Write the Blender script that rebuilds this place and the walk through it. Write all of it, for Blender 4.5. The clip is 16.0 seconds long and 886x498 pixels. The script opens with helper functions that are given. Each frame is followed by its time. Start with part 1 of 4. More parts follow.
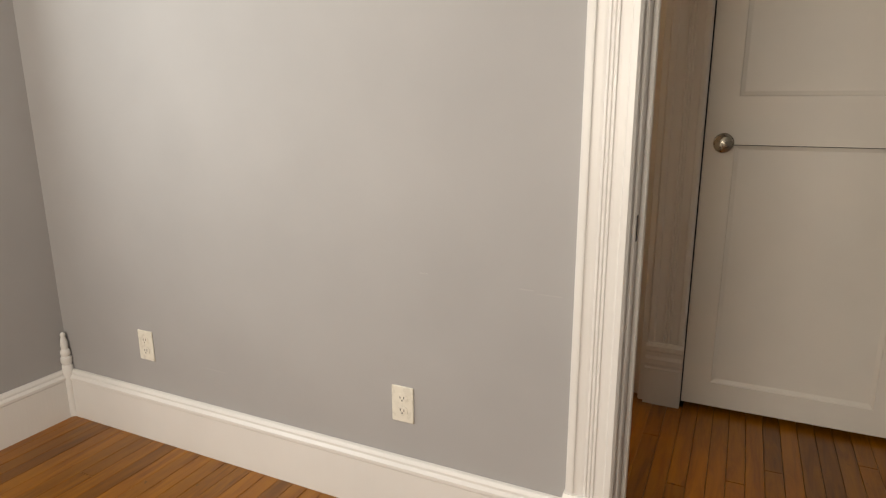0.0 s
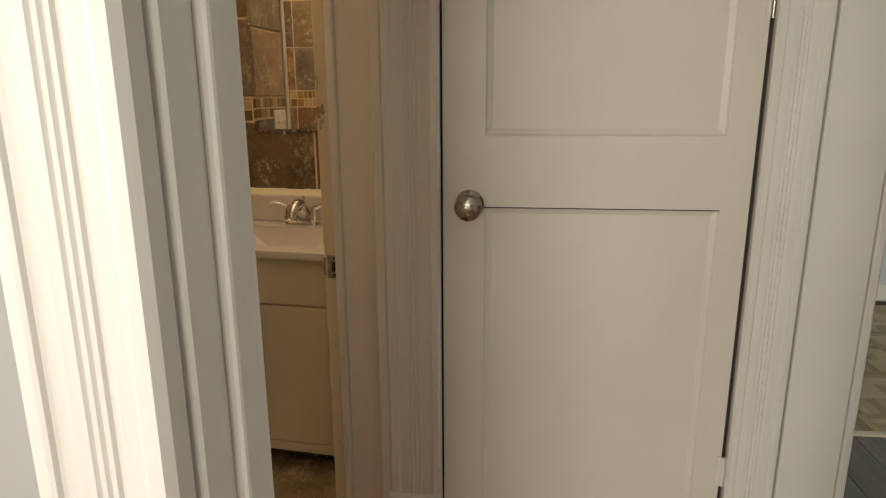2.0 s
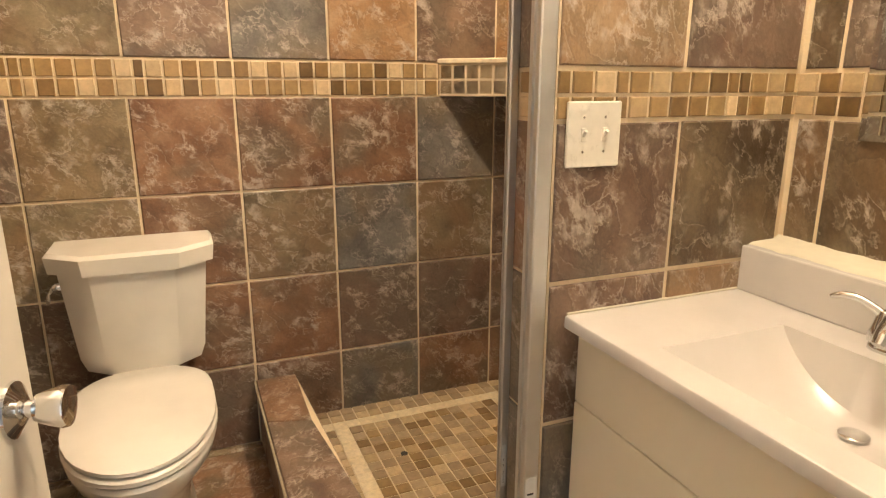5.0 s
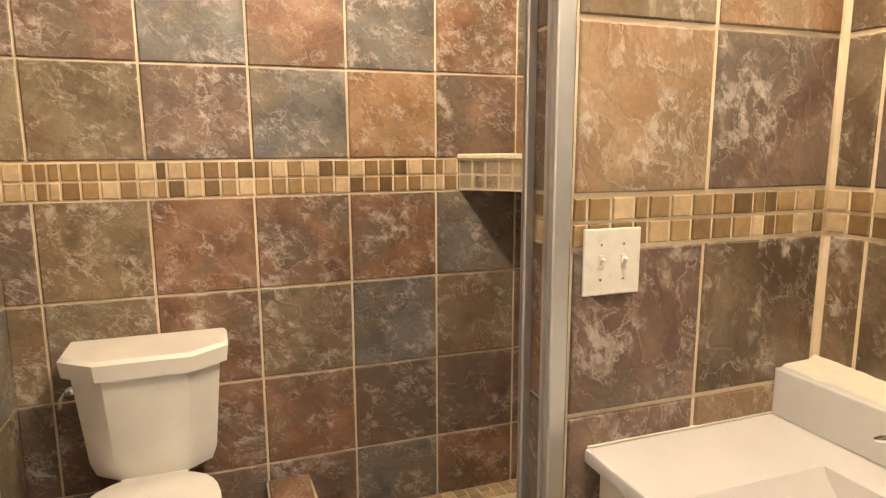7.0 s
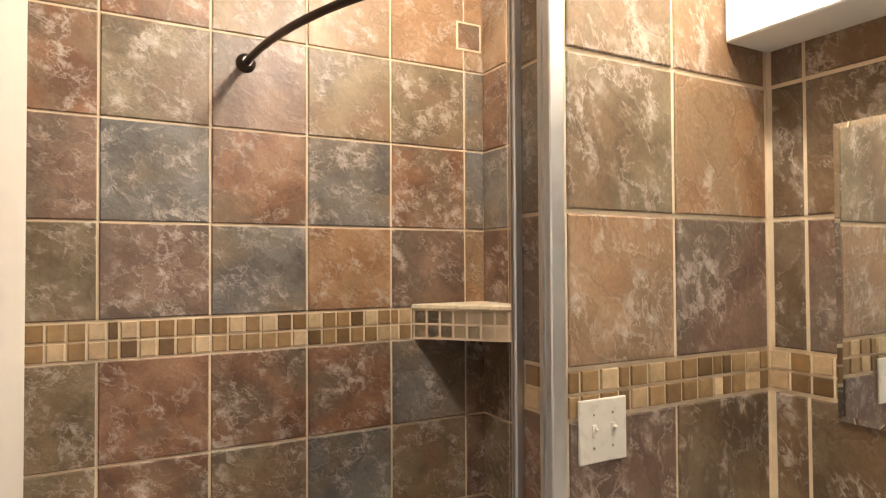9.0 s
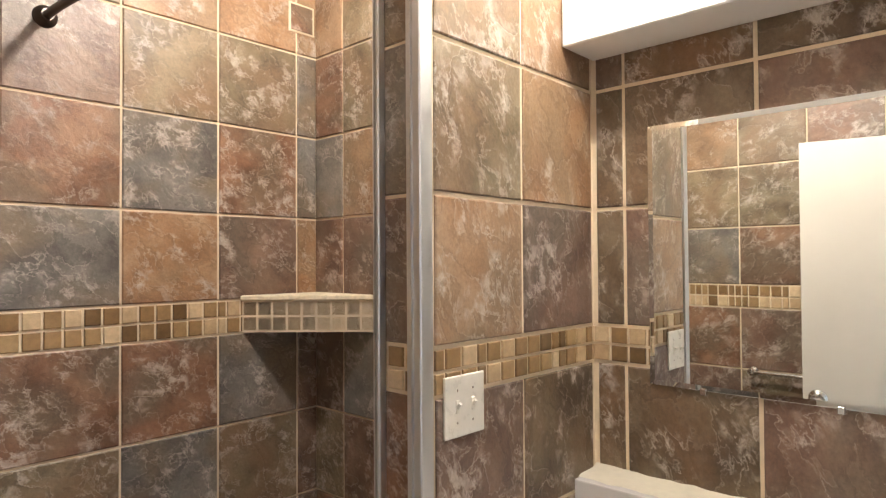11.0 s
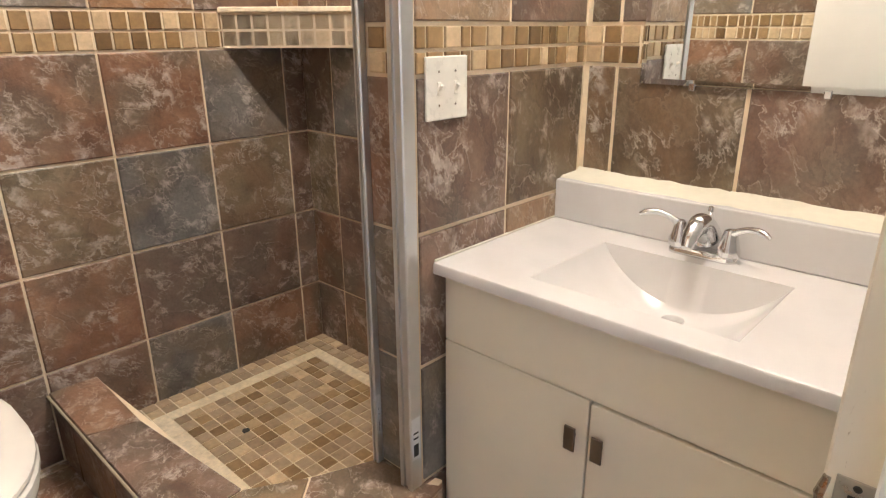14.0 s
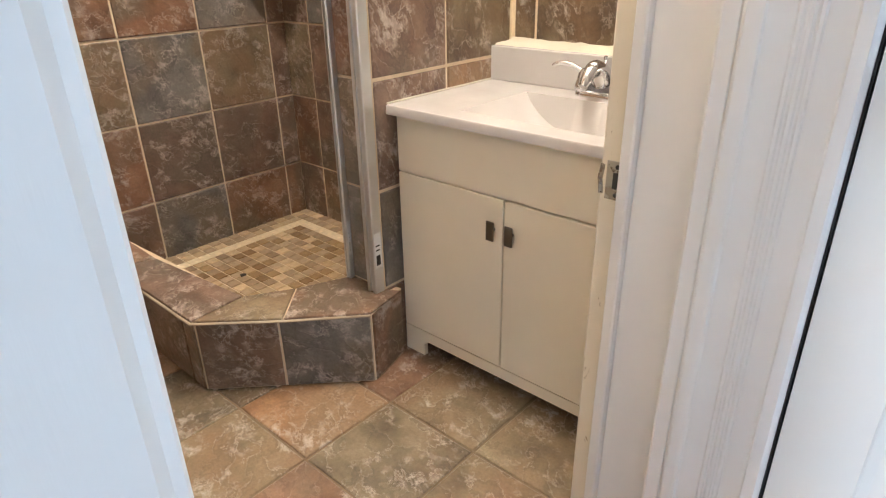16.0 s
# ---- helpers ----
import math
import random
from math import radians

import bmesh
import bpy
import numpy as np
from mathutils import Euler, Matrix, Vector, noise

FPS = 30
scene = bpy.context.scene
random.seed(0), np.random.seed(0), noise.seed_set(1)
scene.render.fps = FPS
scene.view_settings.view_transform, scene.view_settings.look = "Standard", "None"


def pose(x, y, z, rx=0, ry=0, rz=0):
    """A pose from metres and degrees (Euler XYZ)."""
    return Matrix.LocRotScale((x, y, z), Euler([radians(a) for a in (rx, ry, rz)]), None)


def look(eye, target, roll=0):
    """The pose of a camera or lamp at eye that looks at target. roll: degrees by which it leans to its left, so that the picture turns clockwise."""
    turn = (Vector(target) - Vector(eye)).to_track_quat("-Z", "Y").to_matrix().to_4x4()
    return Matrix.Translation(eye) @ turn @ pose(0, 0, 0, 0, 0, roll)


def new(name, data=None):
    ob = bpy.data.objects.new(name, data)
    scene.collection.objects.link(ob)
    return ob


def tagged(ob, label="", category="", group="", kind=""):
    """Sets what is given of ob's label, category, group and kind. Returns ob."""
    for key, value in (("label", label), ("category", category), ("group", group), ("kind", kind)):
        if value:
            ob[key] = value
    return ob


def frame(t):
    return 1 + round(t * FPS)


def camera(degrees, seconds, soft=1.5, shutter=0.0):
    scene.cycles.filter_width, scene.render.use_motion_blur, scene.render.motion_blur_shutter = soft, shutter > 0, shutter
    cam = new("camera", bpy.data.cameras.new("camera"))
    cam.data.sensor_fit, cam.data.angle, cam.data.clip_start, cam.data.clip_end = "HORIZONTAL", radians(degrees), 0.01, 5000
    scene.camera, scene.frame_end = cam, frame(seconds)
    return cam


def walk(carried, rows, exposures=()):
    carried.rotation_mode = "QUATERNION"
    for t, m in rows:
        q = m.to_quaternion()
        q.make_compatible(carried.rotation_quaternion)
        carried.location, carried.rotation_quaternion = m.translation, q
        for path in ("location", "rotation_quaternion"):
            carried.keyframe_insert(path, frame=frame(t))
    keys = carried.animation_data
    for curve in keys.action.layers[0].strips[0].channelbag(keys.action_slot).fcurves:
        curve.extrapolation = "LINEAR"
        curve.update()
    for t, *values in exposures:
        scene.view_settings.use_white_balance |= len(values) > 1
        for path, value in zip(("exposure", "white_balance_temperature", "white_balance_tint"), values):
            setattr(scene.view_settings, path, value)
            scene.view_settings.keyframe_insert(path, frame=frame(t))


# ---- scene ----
cam = camera(70.3, 16.0, soft=1.25)
PATH = [
    (0, (0.107, -0.114, 1.178), (-0.906, 1.545, 0.709), -0.3),
    (0.5, (0.106, 0.059, 1.201), (-0.574, 1.870, 0.692), -0.5),
    (1, (0.155, 0.304, 1.222), (-0.278, 2.179, 0.682), -0.8),
    (1.5, (0.145, 0.618, 1.262), (-0.225, 2.511, 0.740), -0.5),
    (2, (0.045, 0.878, 1.264), (-0.380, 2.759, 0.795), -0.3),
    (2.5, (-0.003, 1.183, 1.253), (-0.754, 2.983, 0.810), -0.5),
    (3, (-0.073, 1.467, 1.244), (-1.215, 3.047, 0.798), -0.6),
    (3.5, (-0.193, 1.684, 1.216), (-1.653, 2.971, 0.751), -0.5),
    (4, (-0.284, 1.832, 1.200), (-1.977, 2.776, 0.710), -0.2),
    (6.5, (-0.473, 2.033, 1.327), (-2.304, 2.683, 0.850), -0.1),
    (7, (-0.458, 2.038, 1.353), (-2.314, 2.707, 1.024), -0.2),
    (7.5, (-0.446, 2.035, 1.386), (-2.316, 2.719, 1.195), -0.1),
    (8, (-0.444, 2.023, 1.411), (-2.317, 2.719, 1.326), -0.2),
    (8.5, (-0.448, 1.945, 1.443), (-2.310, 2.676, 1.430), -0.1),
    (9, (-0.486, 1.849, 1.466), (-2.238, 2.812, 1.509), -0.3),
    (9.2, (-0.501, 1.857, 1.485), (-2.187, 2.932, 1.531), -0.5),
    (11.3, (-0.577, 1.743, 1.412), (-1.915, 3.230, 1.409), -0.4),
    (11.5, (-0.572, 1.747, 1.399), (-1.912, 3.229, 1.315), -0.5),
    (12, (-0.586, 1.758, 1.365), (-1.911, 3.230, 1.090), -0.5),
    (12.5, (-0.583, 1.762, 1.341), (-1.893, 3.216, 0.931), -0.4),
    (13, (-0.577, 1.768, 1.317), (-1.874, 3.200, 0.802), -0.4),
    (13.5, (-0.570, 1.772, 1.291), (-1.855, 3.178, 0.681), -0.4),
    (14, (-0.541, 1.766, 1.255), (-1.830, 3.144, 0.591), -0.3),
    (14.5, (-0.473, 1.744, 1.222), (-1.810, 3.064, 0.535), -0.1),
    (15, (-0.351, 1.677, 1.189), (-1.722, 2.947, 0.476), -0.3),
    (15.5, (-0.241, 1.610, 1.175), (-1.597, 2.852, 0.389), -0.4),
    (16, (-0.170, 1.511, 1.155), (-1.382, 2.851, 0.298), -1.1),
]
walk(cam, [(t, look(eye, target, roll)) for t, eye, target, roll in PATH],
     exposures=[(0.0, -1.26, 9500, 20), (0.5, -1.10, 8800, 16), (1.5, -1.02, 8600, 14), (2.0, -0.84, 9200, 14), (2.7, 0.16, 8700, 10), (3.2, 0.74, 7700, 10),
                (4.0, 0.84, 7200, 10), (6.5, 0.88, 6500, 10), (8.0, 0.80, 6250, 10), (9.0, 0.42, 5800, 10), (11.5, 0.58, 5350, 10), (12.5, 0.76, 5400, 10),
                (14.2, 0.98, 5350, 10), (15.0, 1.08, 5100, 10), (15.5, 1.12, 4950, 8), (16.0, 1.12, 5600, 10)])

# The plan below is drawn in units of UNIT metres.
UNIT = 1 / 1.1
HALL = Matrix.Translation((-0.206, 2.556, 0)) @ Matrix.Rotation(radians(6), 4, "Z")
I4 = Matrix.Identity(4)


# ---- light ----
world = bpy.data.worlds.new("sky")
scene.world = world
world.use_nodes = True
sky = world.node_tree.nodes.new("ShaderNodeTexSky")
sky.sky_type, sky.sun_disc, sky.sun_elevation, sky.sun_rotation = "NISHITA", False, radians(40), radians(200)
world.node_tree.links.new(sky.outputs[0], world.node_tree.nodes["Background"].inputs[0])
world.node_tree.nodes["Background"].inputs[1].default_value = 0.1


def lamp(name, kind, m, power, colour, size=0.1, size_y=None):
    data = bpy.data.lights.new(name, kind)
    data.energy, data.color = power, colour
    if kind == "AREA":
        data.shape, data.size, data.size_y = "RECTANGLE", size * UNIT, (size_y or size) * UNIT
    else:
        data.shadow_soft_size = size
    ob = new(name, data)
    m = m.copy()
    m.translation = m.translation * UNIT
    ob.matrix_world = m
    return ob


BATH_LAMP = (-1.17, 2.97, 2.77)
lamp("bath_bulb", "POINT", Matrix.Translation(BATH_LAMP), 44, (1.0, 0.83, 0.62), 0.05)
SHOWER_LAMP = (-1.77, 2.91, 2.82)
lamp("shower_bulb", "POINT", Matrix.Translation(SHOWER_LAMP), 42, (1.0, 0.83, 0.62), 0.05)
lamp("west_window_daylight", "AREA", HALL @ pose(-2.36, -2.25, 1.75, 0, -90, 0), 66, (0.60, 0.80, 1.0), 1.3, 0.9)
lamp("south_window_daylight", "AREA", HALL @ pose(-0.95, -4.45, 1.65, 90, 0, 0), 150, (0.78, 0.90, 1.0), 1.4, 1.5)
lamp("kitchen_window_daylight", "AREA", HALL @ pose(2.7, -2.98, 1.65, 90, 0, 0), 135, (0.82, 0.92, 1.0), 1.6, 1.5)


# ---- materials ----
def material(name, rough=0.5, metal=0.0, colour=(0.5, 0.5, 0.5)):
    m = bpy.data.materials.new(name)
    m.use_nodes = True
    p = m.node_tree.nodes["Principled BSDF"]
    p.inputs["Roughness"].default_value, p.inputs["Metallic"].default_value = rough, metal
    p.inputs["Base Color"].default_value = (*colour, 1)
    return m, m.node_tree.nodes, m.node_tree.links, p


def coords(n, l, spread=0.0, scale=(1, 1, 1)):
    """Object coordinates, shifted piece by piece by the object's own random number."""
    tc, mp = n.new("ShaderNodeTexCoord"), n.new("ShaderNodeMapping")
    mp.inputs["Scale"].default_value = scale
    l.new(tc.outputs["Object"], mp.inputs["Vector"])
    if spread:
        info, mul, add = n.new("ShaderNodeObjectInfo"), n.new("ShaderNodeVectorMath"), n.new("ShaderNodeVectorMath")
        mul.operation, add.operation = "SCALE", "ADD"
        mul.inputs[0].default_value = (spread, spread * 1.7, spread * 0.6)
        l.new(info.outputs["Random"], mul.inputs["Scale"])
        l.new(mp.outputs[0], add.inputs[0])
        l.new(mul.outputs[0], add.inputs[1])
        return add.outputs[0]
    return mp.outputs[0]


def slanted(n, l, vec, angle, squeeze):
    """The same coordinates turned in the tile's plane and drawn out along one way."""
    rot, mul = n.new("ShaderNodeVectorRotate"), n.new("ShaderNodeVectorMath")
    rot.rotation_type, mul.operation = "Z_AXIS", "MULTIPLY"
    rot.inputs["Angle"].default_value = radians(angle)
    mul.inputs[1].default_value = squeeze
    l.new(vec, rot.inputs["Vector"])
    l.new(rot.outputs[0], mul.inputs[0])
    return mul.outputs[0]


def noise_tex(n, l, vec, scale, detail=4.0, rough=0.55, warp=0.0):
    t = n.new("ShaderNodeTexNoise")
    t.inputs["Scale"].default_value, t.inputs["Detail"].default_value = scale, detail
    t.inputs["Roughness"].default_value, t.inputs["Distortion"].default_value = rough, warp
    l.new(vec, t.inputs["Vector"])
    return t.outputs["Fac"]


def ramp(n, l, fac, stops):
    r = n.new("ShaderNodeValToRGB")
    while len(r.color_ramp.elements) < len(stops):
        r.color_ramp.elements.new(0.5)
    for e, (at, c) in zip(r.color_ramp.elements, stops):
        e.position, e.color = at, (*c, 1)
    l.new(fac, r.inputs[0])
    return r.outputs[0]


def mix(n, l, fac, a, b, kind="MIX"):
    m = n.new("ShaderNodeMix")
    m.data_type, m.blend_type = "RGBA", kind
    for socket, v in ((m.inputs[0], fac), (m.inputs[6], a), (m.inputs[7], b)):
        if isinstance(v, (int, float)):
            socket.default_value = v
        elif isinstance(v, tuple):
            socket.default_value = (*v, 1)
        else:
            l.new(v, socket)
    return m.outputs[2]


def bump(n, l, p, height, strength, distance):
    b = n.new("ShaderNodeBump")
    b.inputs["Strength"].default_value, b.inputs["Distance"].default_value = strength, distance
    l.new(height, b.inputs["Height"])
    l.new(b.outputs[0], p.inputs["Normal"])


def grey(v):
    return (v, v, v)


def slate_tile(name, dark, mid, light, alt, stretch=(1, 1, 1)):
    """Glazed ceramic tile with a slate print: soft clouded colour, pale flaked patches, cleft relief."""
    m, n, l, p = material(name, 0.42)
    v = coords(n, l, 37.0, stretch)
    cloud = noise_tex(n, l, v, 7.0, 3, 0.5, 0.3)
    hue = noise_tex(n, l, v, 4.2, 2, 0.5, 0.5)
    patch = noise_tex(n, l, v, 10.5, 4, 0.55, 0.4)
    w = slanted(n, l, v, 34, (0.85, 1.12, 1))
    flake = noise_tex(n, l, w, 30.0, 9, 0.68, 0.3)
    cleft = noise_tex(n, l, w, 11.0, 7, 0.62, 0.35)
    fine = noise_tex(n, l, v, 120.0, 5, 0.7)
    base = ramp(n, l, cloud, [(0.33, dark), (0.5, mid), (0.68, light)])
    base = mix(n, l, ramp(n, l, hue, [(0.45, grey(0)), (0.62, grey(0.85))]), base, alt)
    info = n.new("ShaderNodeObjectInfo")
    tint = ramp(n, l, info.outputs["Random"], [(0.0, (0.90, 0.92, 0.90)), (0.5, (1.00, 1.01, 0.99)), (1.0, (1.13, 1.09, 0.99))])
    base = mix(n, l, 1.0, base, tint, "MULTIPLY")
    where = ramp(n, l, patch, [(0.50, grey(0.05)), (0.65, grey(1.0))])
    pale = mix(n, l, 1.0, ramp(n, l, flake, [(0.475, grey(0.0)), (0.575, grey(0.85))]), where, "MULTIPLY")
    base = mix(n, l, pale, base, mix(n, l, 0.25, (0.57, 0.50, 0.43), light))
    ridge = ramp(n, l, cleft, [(0.478, grey(0)), (0.500, grey(0.55)), (0.507, grey(0))])
    base = mix(n, l, mix(n, l, 1.0, ridge, ramp(n, l, patch, [(0.40, grey(0.1)), (0.56, grey(1.0))]), "MULTIPLY"), base, (0.56, 0.49, 0.42))
    shadow_side = ramp(n, l, cleft, [(0.508, grey(1.0)), (0.522, grey(0.72)), (0.58, grey(1.0))])
    base = mix(n, l, 0.7, base, shadow_side, "MULTIPLY")
    shade = ramp(n, l, fine, [(0.32, grey(0.74)), (0.68, grey(1.12))])
    l.new(mix(n, l, 0.75, base, shade, "MULTIPLY"), p.inputs["Base Color"])
    l.new(ramp(n, l, flake, [(0.35, grey(0.34)), (0.7, grey(0.54))]), p.inputs["Roughness"])
    bump(n, l, p, mix(n, l, 0.35, cleft, flake), 0.75, 0.006)
    return m


SLATES = {
    "A": ("rust_brown_tile", (0.130, 0.064, 0.034), (0.215, 0.110, 0.060), (0.295, 0.172, 0.104), (0.150, 0.108, 0.070)),
    "B": ("olive_grey_tile", (0.118, 0.084, 0.048), (0.200, 0.148, 0.088), (0.285, 0.226, 0.146), (0.205, 0.130, 0.074)),
    "C": ("plum_brown_tile", (0.108, 0.062, 0.042), (0.178, 0.106, 0.072), (0.255, 0.168, 0.120), (0.150, 0.112, 0.082)),
    "D": ("orange_tan_tile", (0.205, 0.108, 0.050), (0.315, 0.182, 0.094), (0.395, 0.262, 0.160), (0.245, 0.168, 0.100)),
    "E": ("blue_slate_tile", (0.096, 0.085, 0.077), (0.160, 0.144, 0.131), (0.240, 0.220, 0.198), (0.185, 0.138, 0.092)),
    "F": ("dark_olive_tile", (0.080, 0.050, 0.026), (0.140, 0.094, 0.052), (0.205, 0.150, 0.094), (0.165, 0.098, 0.050)),
}
TONES = {k: slate_tile(*v) for k, v in SLATES.items()}
# the larger-grained tile of the vanity side, brushed up and down
BRUSHED = {k: slate_tile("brushed_" + v[0], *v[1:], stretch=(1.0, 0.74, 1)) for k, v in SLATES.items()}


def mosaic_material(name, dark, light):
    m, n, l, p = material(name, 0.4)
    info = n.new("ShaderNodeObjectInfo")
    geo = n.new("ShaderNodeNewGeometry")
    add = n.new("ShaderNodeMath")
    add.operation = "ADD"
    l.new(info.outputs["Random"], add.inputs[0])
    l.new(geo.outputs["Random Per Island"], add.inputs[1])
    wrap = n.new("ShaderNodeMath")
    wrap.operation = "FRACT"
    l.new(add.outputs[0], wrap.inputs[0])
    base = ramp(n, l, wrap.outputs[0], [(0.0, dark), (1.0, light)])
    v = coords(n, l, 21.0)
    f = noise_tex(n, l, v, 45.0, 5, 0.65)
    base = mix(n, l, 0.8, base, ramp(n, l, f, [(0.3, grey(0.72)), (0.7, grey(1.15))]), "MULTIPLY")
    l.new(base, p.inputs["Base Color"])
    bump(n, l, p, f, 0.25, 0.002)
    return m


M_BEIGE = mosaic_material("beige_mosaic", (0.46, 0.33, 0.18), (0.64, 0.49, 0.30))
M_TAN = mosaic_material("tan_mosaic", (0.22, 0.130, 0.048), (0.37, 0.245, 0.110))
M_BROWN = mosaic_material("brown_mosaic", (0.135, 0.078, 0.028), (0.225, 0.138, 0.056))
M_TAUPE = mosaic_material("taupe_mosaic", (0.30, 0.208, 0.122), (0.47, 0.352, 0.222))
M_CREAM = mosaic_material("cream_strip", (0.78, 0.67, 0.47), (0.84, 0.73, 0.54))


def grout_material(name, colour):
    m, n, l, p = material(name, 0.9)
    v = coords(n, l)
    f = noise_tex(n, l, v, 9.0, 6, 0.6)
    g = noise_tex(n, l, v, 160.0, 3)
    base = mix(n, l, ramp(n, l, f, [(0.35, grey(0.0)), (0.75, grey(0.55))]), colour, tuple(c * 0.55 for c in colour))
    l.new(base, p.inputs["Base Color"])
    bump(n, l, p, g, 0.5, 0.002)
    return m


GROUT = grout_material("cream_grout", (0.76, 0.63, 0.44))
FLOOR_GROUT = grout_material("brown_floor_grout", (0.26, 0.19, 0.12))


def paint(name, colour, rough=0.45, wear=0.0, under=(0.50, 0.42, 0.28), relief=0.12):
    """Brushed paint with faint unevenness; wear shows the older coat in small chips."""
    m, n, l, p = material(name, rough)
    v = coords(n, l)
    big = noise_tex(n, l, v, 2.3, 4, 0.5)
    grain = noise_tex(n, l, coords(n, l, 0, (60, 60, 6)), 1.5, 4)
    base = mix(n, l, 1.0, colour, ramp(n, l, big, [(0.3, grey(0.93)), (0.7, grey(1.03))]), "MULTIPLY")
    if wear:
        chip = noise_tex(n, l, coords(n, l, 0, (1, 1, 0.45)), 26.0, 7, 0.62, 0.6)
        base = mix(n, l, ramp(n, l, chip, [(0.70 - wear, grey(0)), (0.73 - wear, grey(0.9))]), base, under)
    l.new(base, p.inputs["Base Color"])
    bump(n, l, p, grain, relief, 0.003)
    return m


TRIM = paint("white_trim_paint", (0.78, 0.76, 0.73), 0.36)
DOOR_PAINT = paint("aged_white_door_paint", (0.74, 0.70, 0.64), 0.42, 0.0)
CHIPPED = paint("chipped_cream_paint", (0.74, 0.66, 0.51), 0.5, 0.072, (0.34, 0.24, 0.13))
BATH_DOOR = paint("cream_bath_door_paint", (0.66, 0.61, 0.53), 0.35)
WALL = paint("grey_wall_paint", (0.385, 0.375, 0.37), 0.7, relief=0.06)
KITCHEN_WALL = paint("pale_blue_grey_wall_paint", (0.50, 0.55, 0.58), 0.7)
CEILING = paint("white_ceiling_paint", (0.78, 0.77, 0.74), 0.8)
VANITY = paint("cream_laminate", (0.83, 0.76, 0.61), 0.42, relief=0.03)


def wood(name, dark, mid, light, rough=0.28):
    m, n, l, p = material(name, rough)
    v = coords(n, l, 31.0, (9, 0.9, 9))
    g = noise_tex(n, l, v, 3.2, 8, 0.65, 1.2)
    info = n.new("ShaderNodeObjectInfo")
    base = ramp(n, l, g, [(0.25, dark), (0.5, mid), (0.78, light)])
    tint = ramp(n, l, info.outputs["Random"], [(0.0, (0.66, 0.62, 0.56)), (0.5, (0.95, 0.95, 0.95)), (1.0, (1.15, 1.1, 1.0))])
    base = mix(n, l, 1.0, base, tint, "MULTIPLY")
    spot = noise_tex(n, l, coords(n, l, 11.0), 26.0, 3, 0.5)
    base = mix(n, l, ramp(n, l, spot, [(0.70, grey(0)), (0.76, grey(0.8))]), base, (0.05, 0.025, 0.012))
    l.new(base, p.inputs["Base Color"])
    bump(n, l, p, g, 0.12, 0.002)
    return m


OAK = wood("orange_oak_boards", (0.12, 0.034, 0.002), (0.26, 0.090, 0.005), (0.37, 0.148, 0.010), 0.32)
GREY_PLANK = wood("grey_vinyl_plank", (0.10, 0.095, 0.09), (0.18, 0.175, 0.17), (0.26, 0.255, 0.25), 0.4)


def parquet_material():
    m, n, l, p = material("pale_parquet", 0.35)
    geo = n.new("ShaderNodeNewGeometry")
    base = ramp(n, l, geo.outputs["Random Per Island"], [(0.0, (0.22, 0.16, 0.08)), (0.5, (0.36, 0.28, 0.15)), (1.0, (0.46, 0.37, 0.22))])
    f = noise_tex(n, l, coords(n, l, 0, (14, 14, 1)), 2.0, 5)
    l.new(mix(n, l, 0.6, base, ramp(n, l, f, [(0.3, grey(0.75)), (0.7, grey(1.1))]), "MULTIPLY"), p.inputs["Base Color"])
    return m


PARQUET = parquet_material()


def plain(name, colour, rough, metal=0.0, scratch=0.0, scale=40.0):
    m, n, l, p = material(name, rough, metal, colour)
    f = noise_tex(n, l, coords(n, l), scale, 5)
    l.new(ramp(n, l, f, [(0.3, grey(max(0.02, rough - 0.06 - scratch))), (0.7, grey(rough + 0.06 + scratch))]), p.inputs["Roughness"])
    l.new(mix(n, l, 1.0, colour, ramp(n, l, f, [(0.3, grey(0.94)), (0.7, grey(1.04))]), "MULTIPLY"), p.inputs["Base Color"])
    return m


PORCELAIN = plain("white_porcelain", (0.80, 0.76, 0.68), 0.12, scale=6)
SEAT = plain("white_seat_plastic", (0.80, 0.76, 0.69), 0.2, scale=6)
MARBLE = plain("white_cultured_marble", (0.60, 0.568, 0.54), 0.2, scale=5)
CHROME = plain("chrome", (0.78, 0.78, 0.78), 0.07, 1.0)
NICKEL = plain("satin_nickel", (0.38, 0.34, 0.28), 0.28, 1.0, 0.04)
PULL = plain("dark_brushed_pull", (0.22, 0.20, 0.17), 0.38, 1.0)
ALUMINIUM = plain("brushed_aluminium", (0.68, 0.68, 0.67), 0.45, 1.0, 0.05, 22)
PLATE = plain("ivory_plate_plastic", (0.76, 0.72, 0.63), 0.3)
# near-black for holes and print, and for shade painted into gaps and recesses
DARK = plain("near_black_and_shade", (0.03, 0.027, 0.024), 0.7)
EDGE_STRIP = plain("dull_tan_edge_strip", (0.40, 0.33, 0.23), 0.5)
CAULK = plain("cream_caulk", (0.62, 0.57, 0.45), 0.5)
PAPER = plain("white_sticker", (0.75, 0.75, 0.74), 0.6)
SCUFF = plain("grey_scuff", (0.41, 0.395, 0.385), 0.8)
ROD = plain("dark_bronze_rod", (0.10, 0.085, 0.075), 0.35, 1.0)
MIRROR, _n, _l, _p = material("mirror_silver", 0.015, 1.0, (0.84, 0.86, 0.84))


# ---- mesh helpers ----
def thing(name, at, label="", category="", group="", kind=""):
    ob = new(name)
    ob.empty_display_size = 0.05
    ob.matrix_basis = Matrix.Translation(Vector(at) * UNIT)
    return tagged(ob, label, category, group, kind)


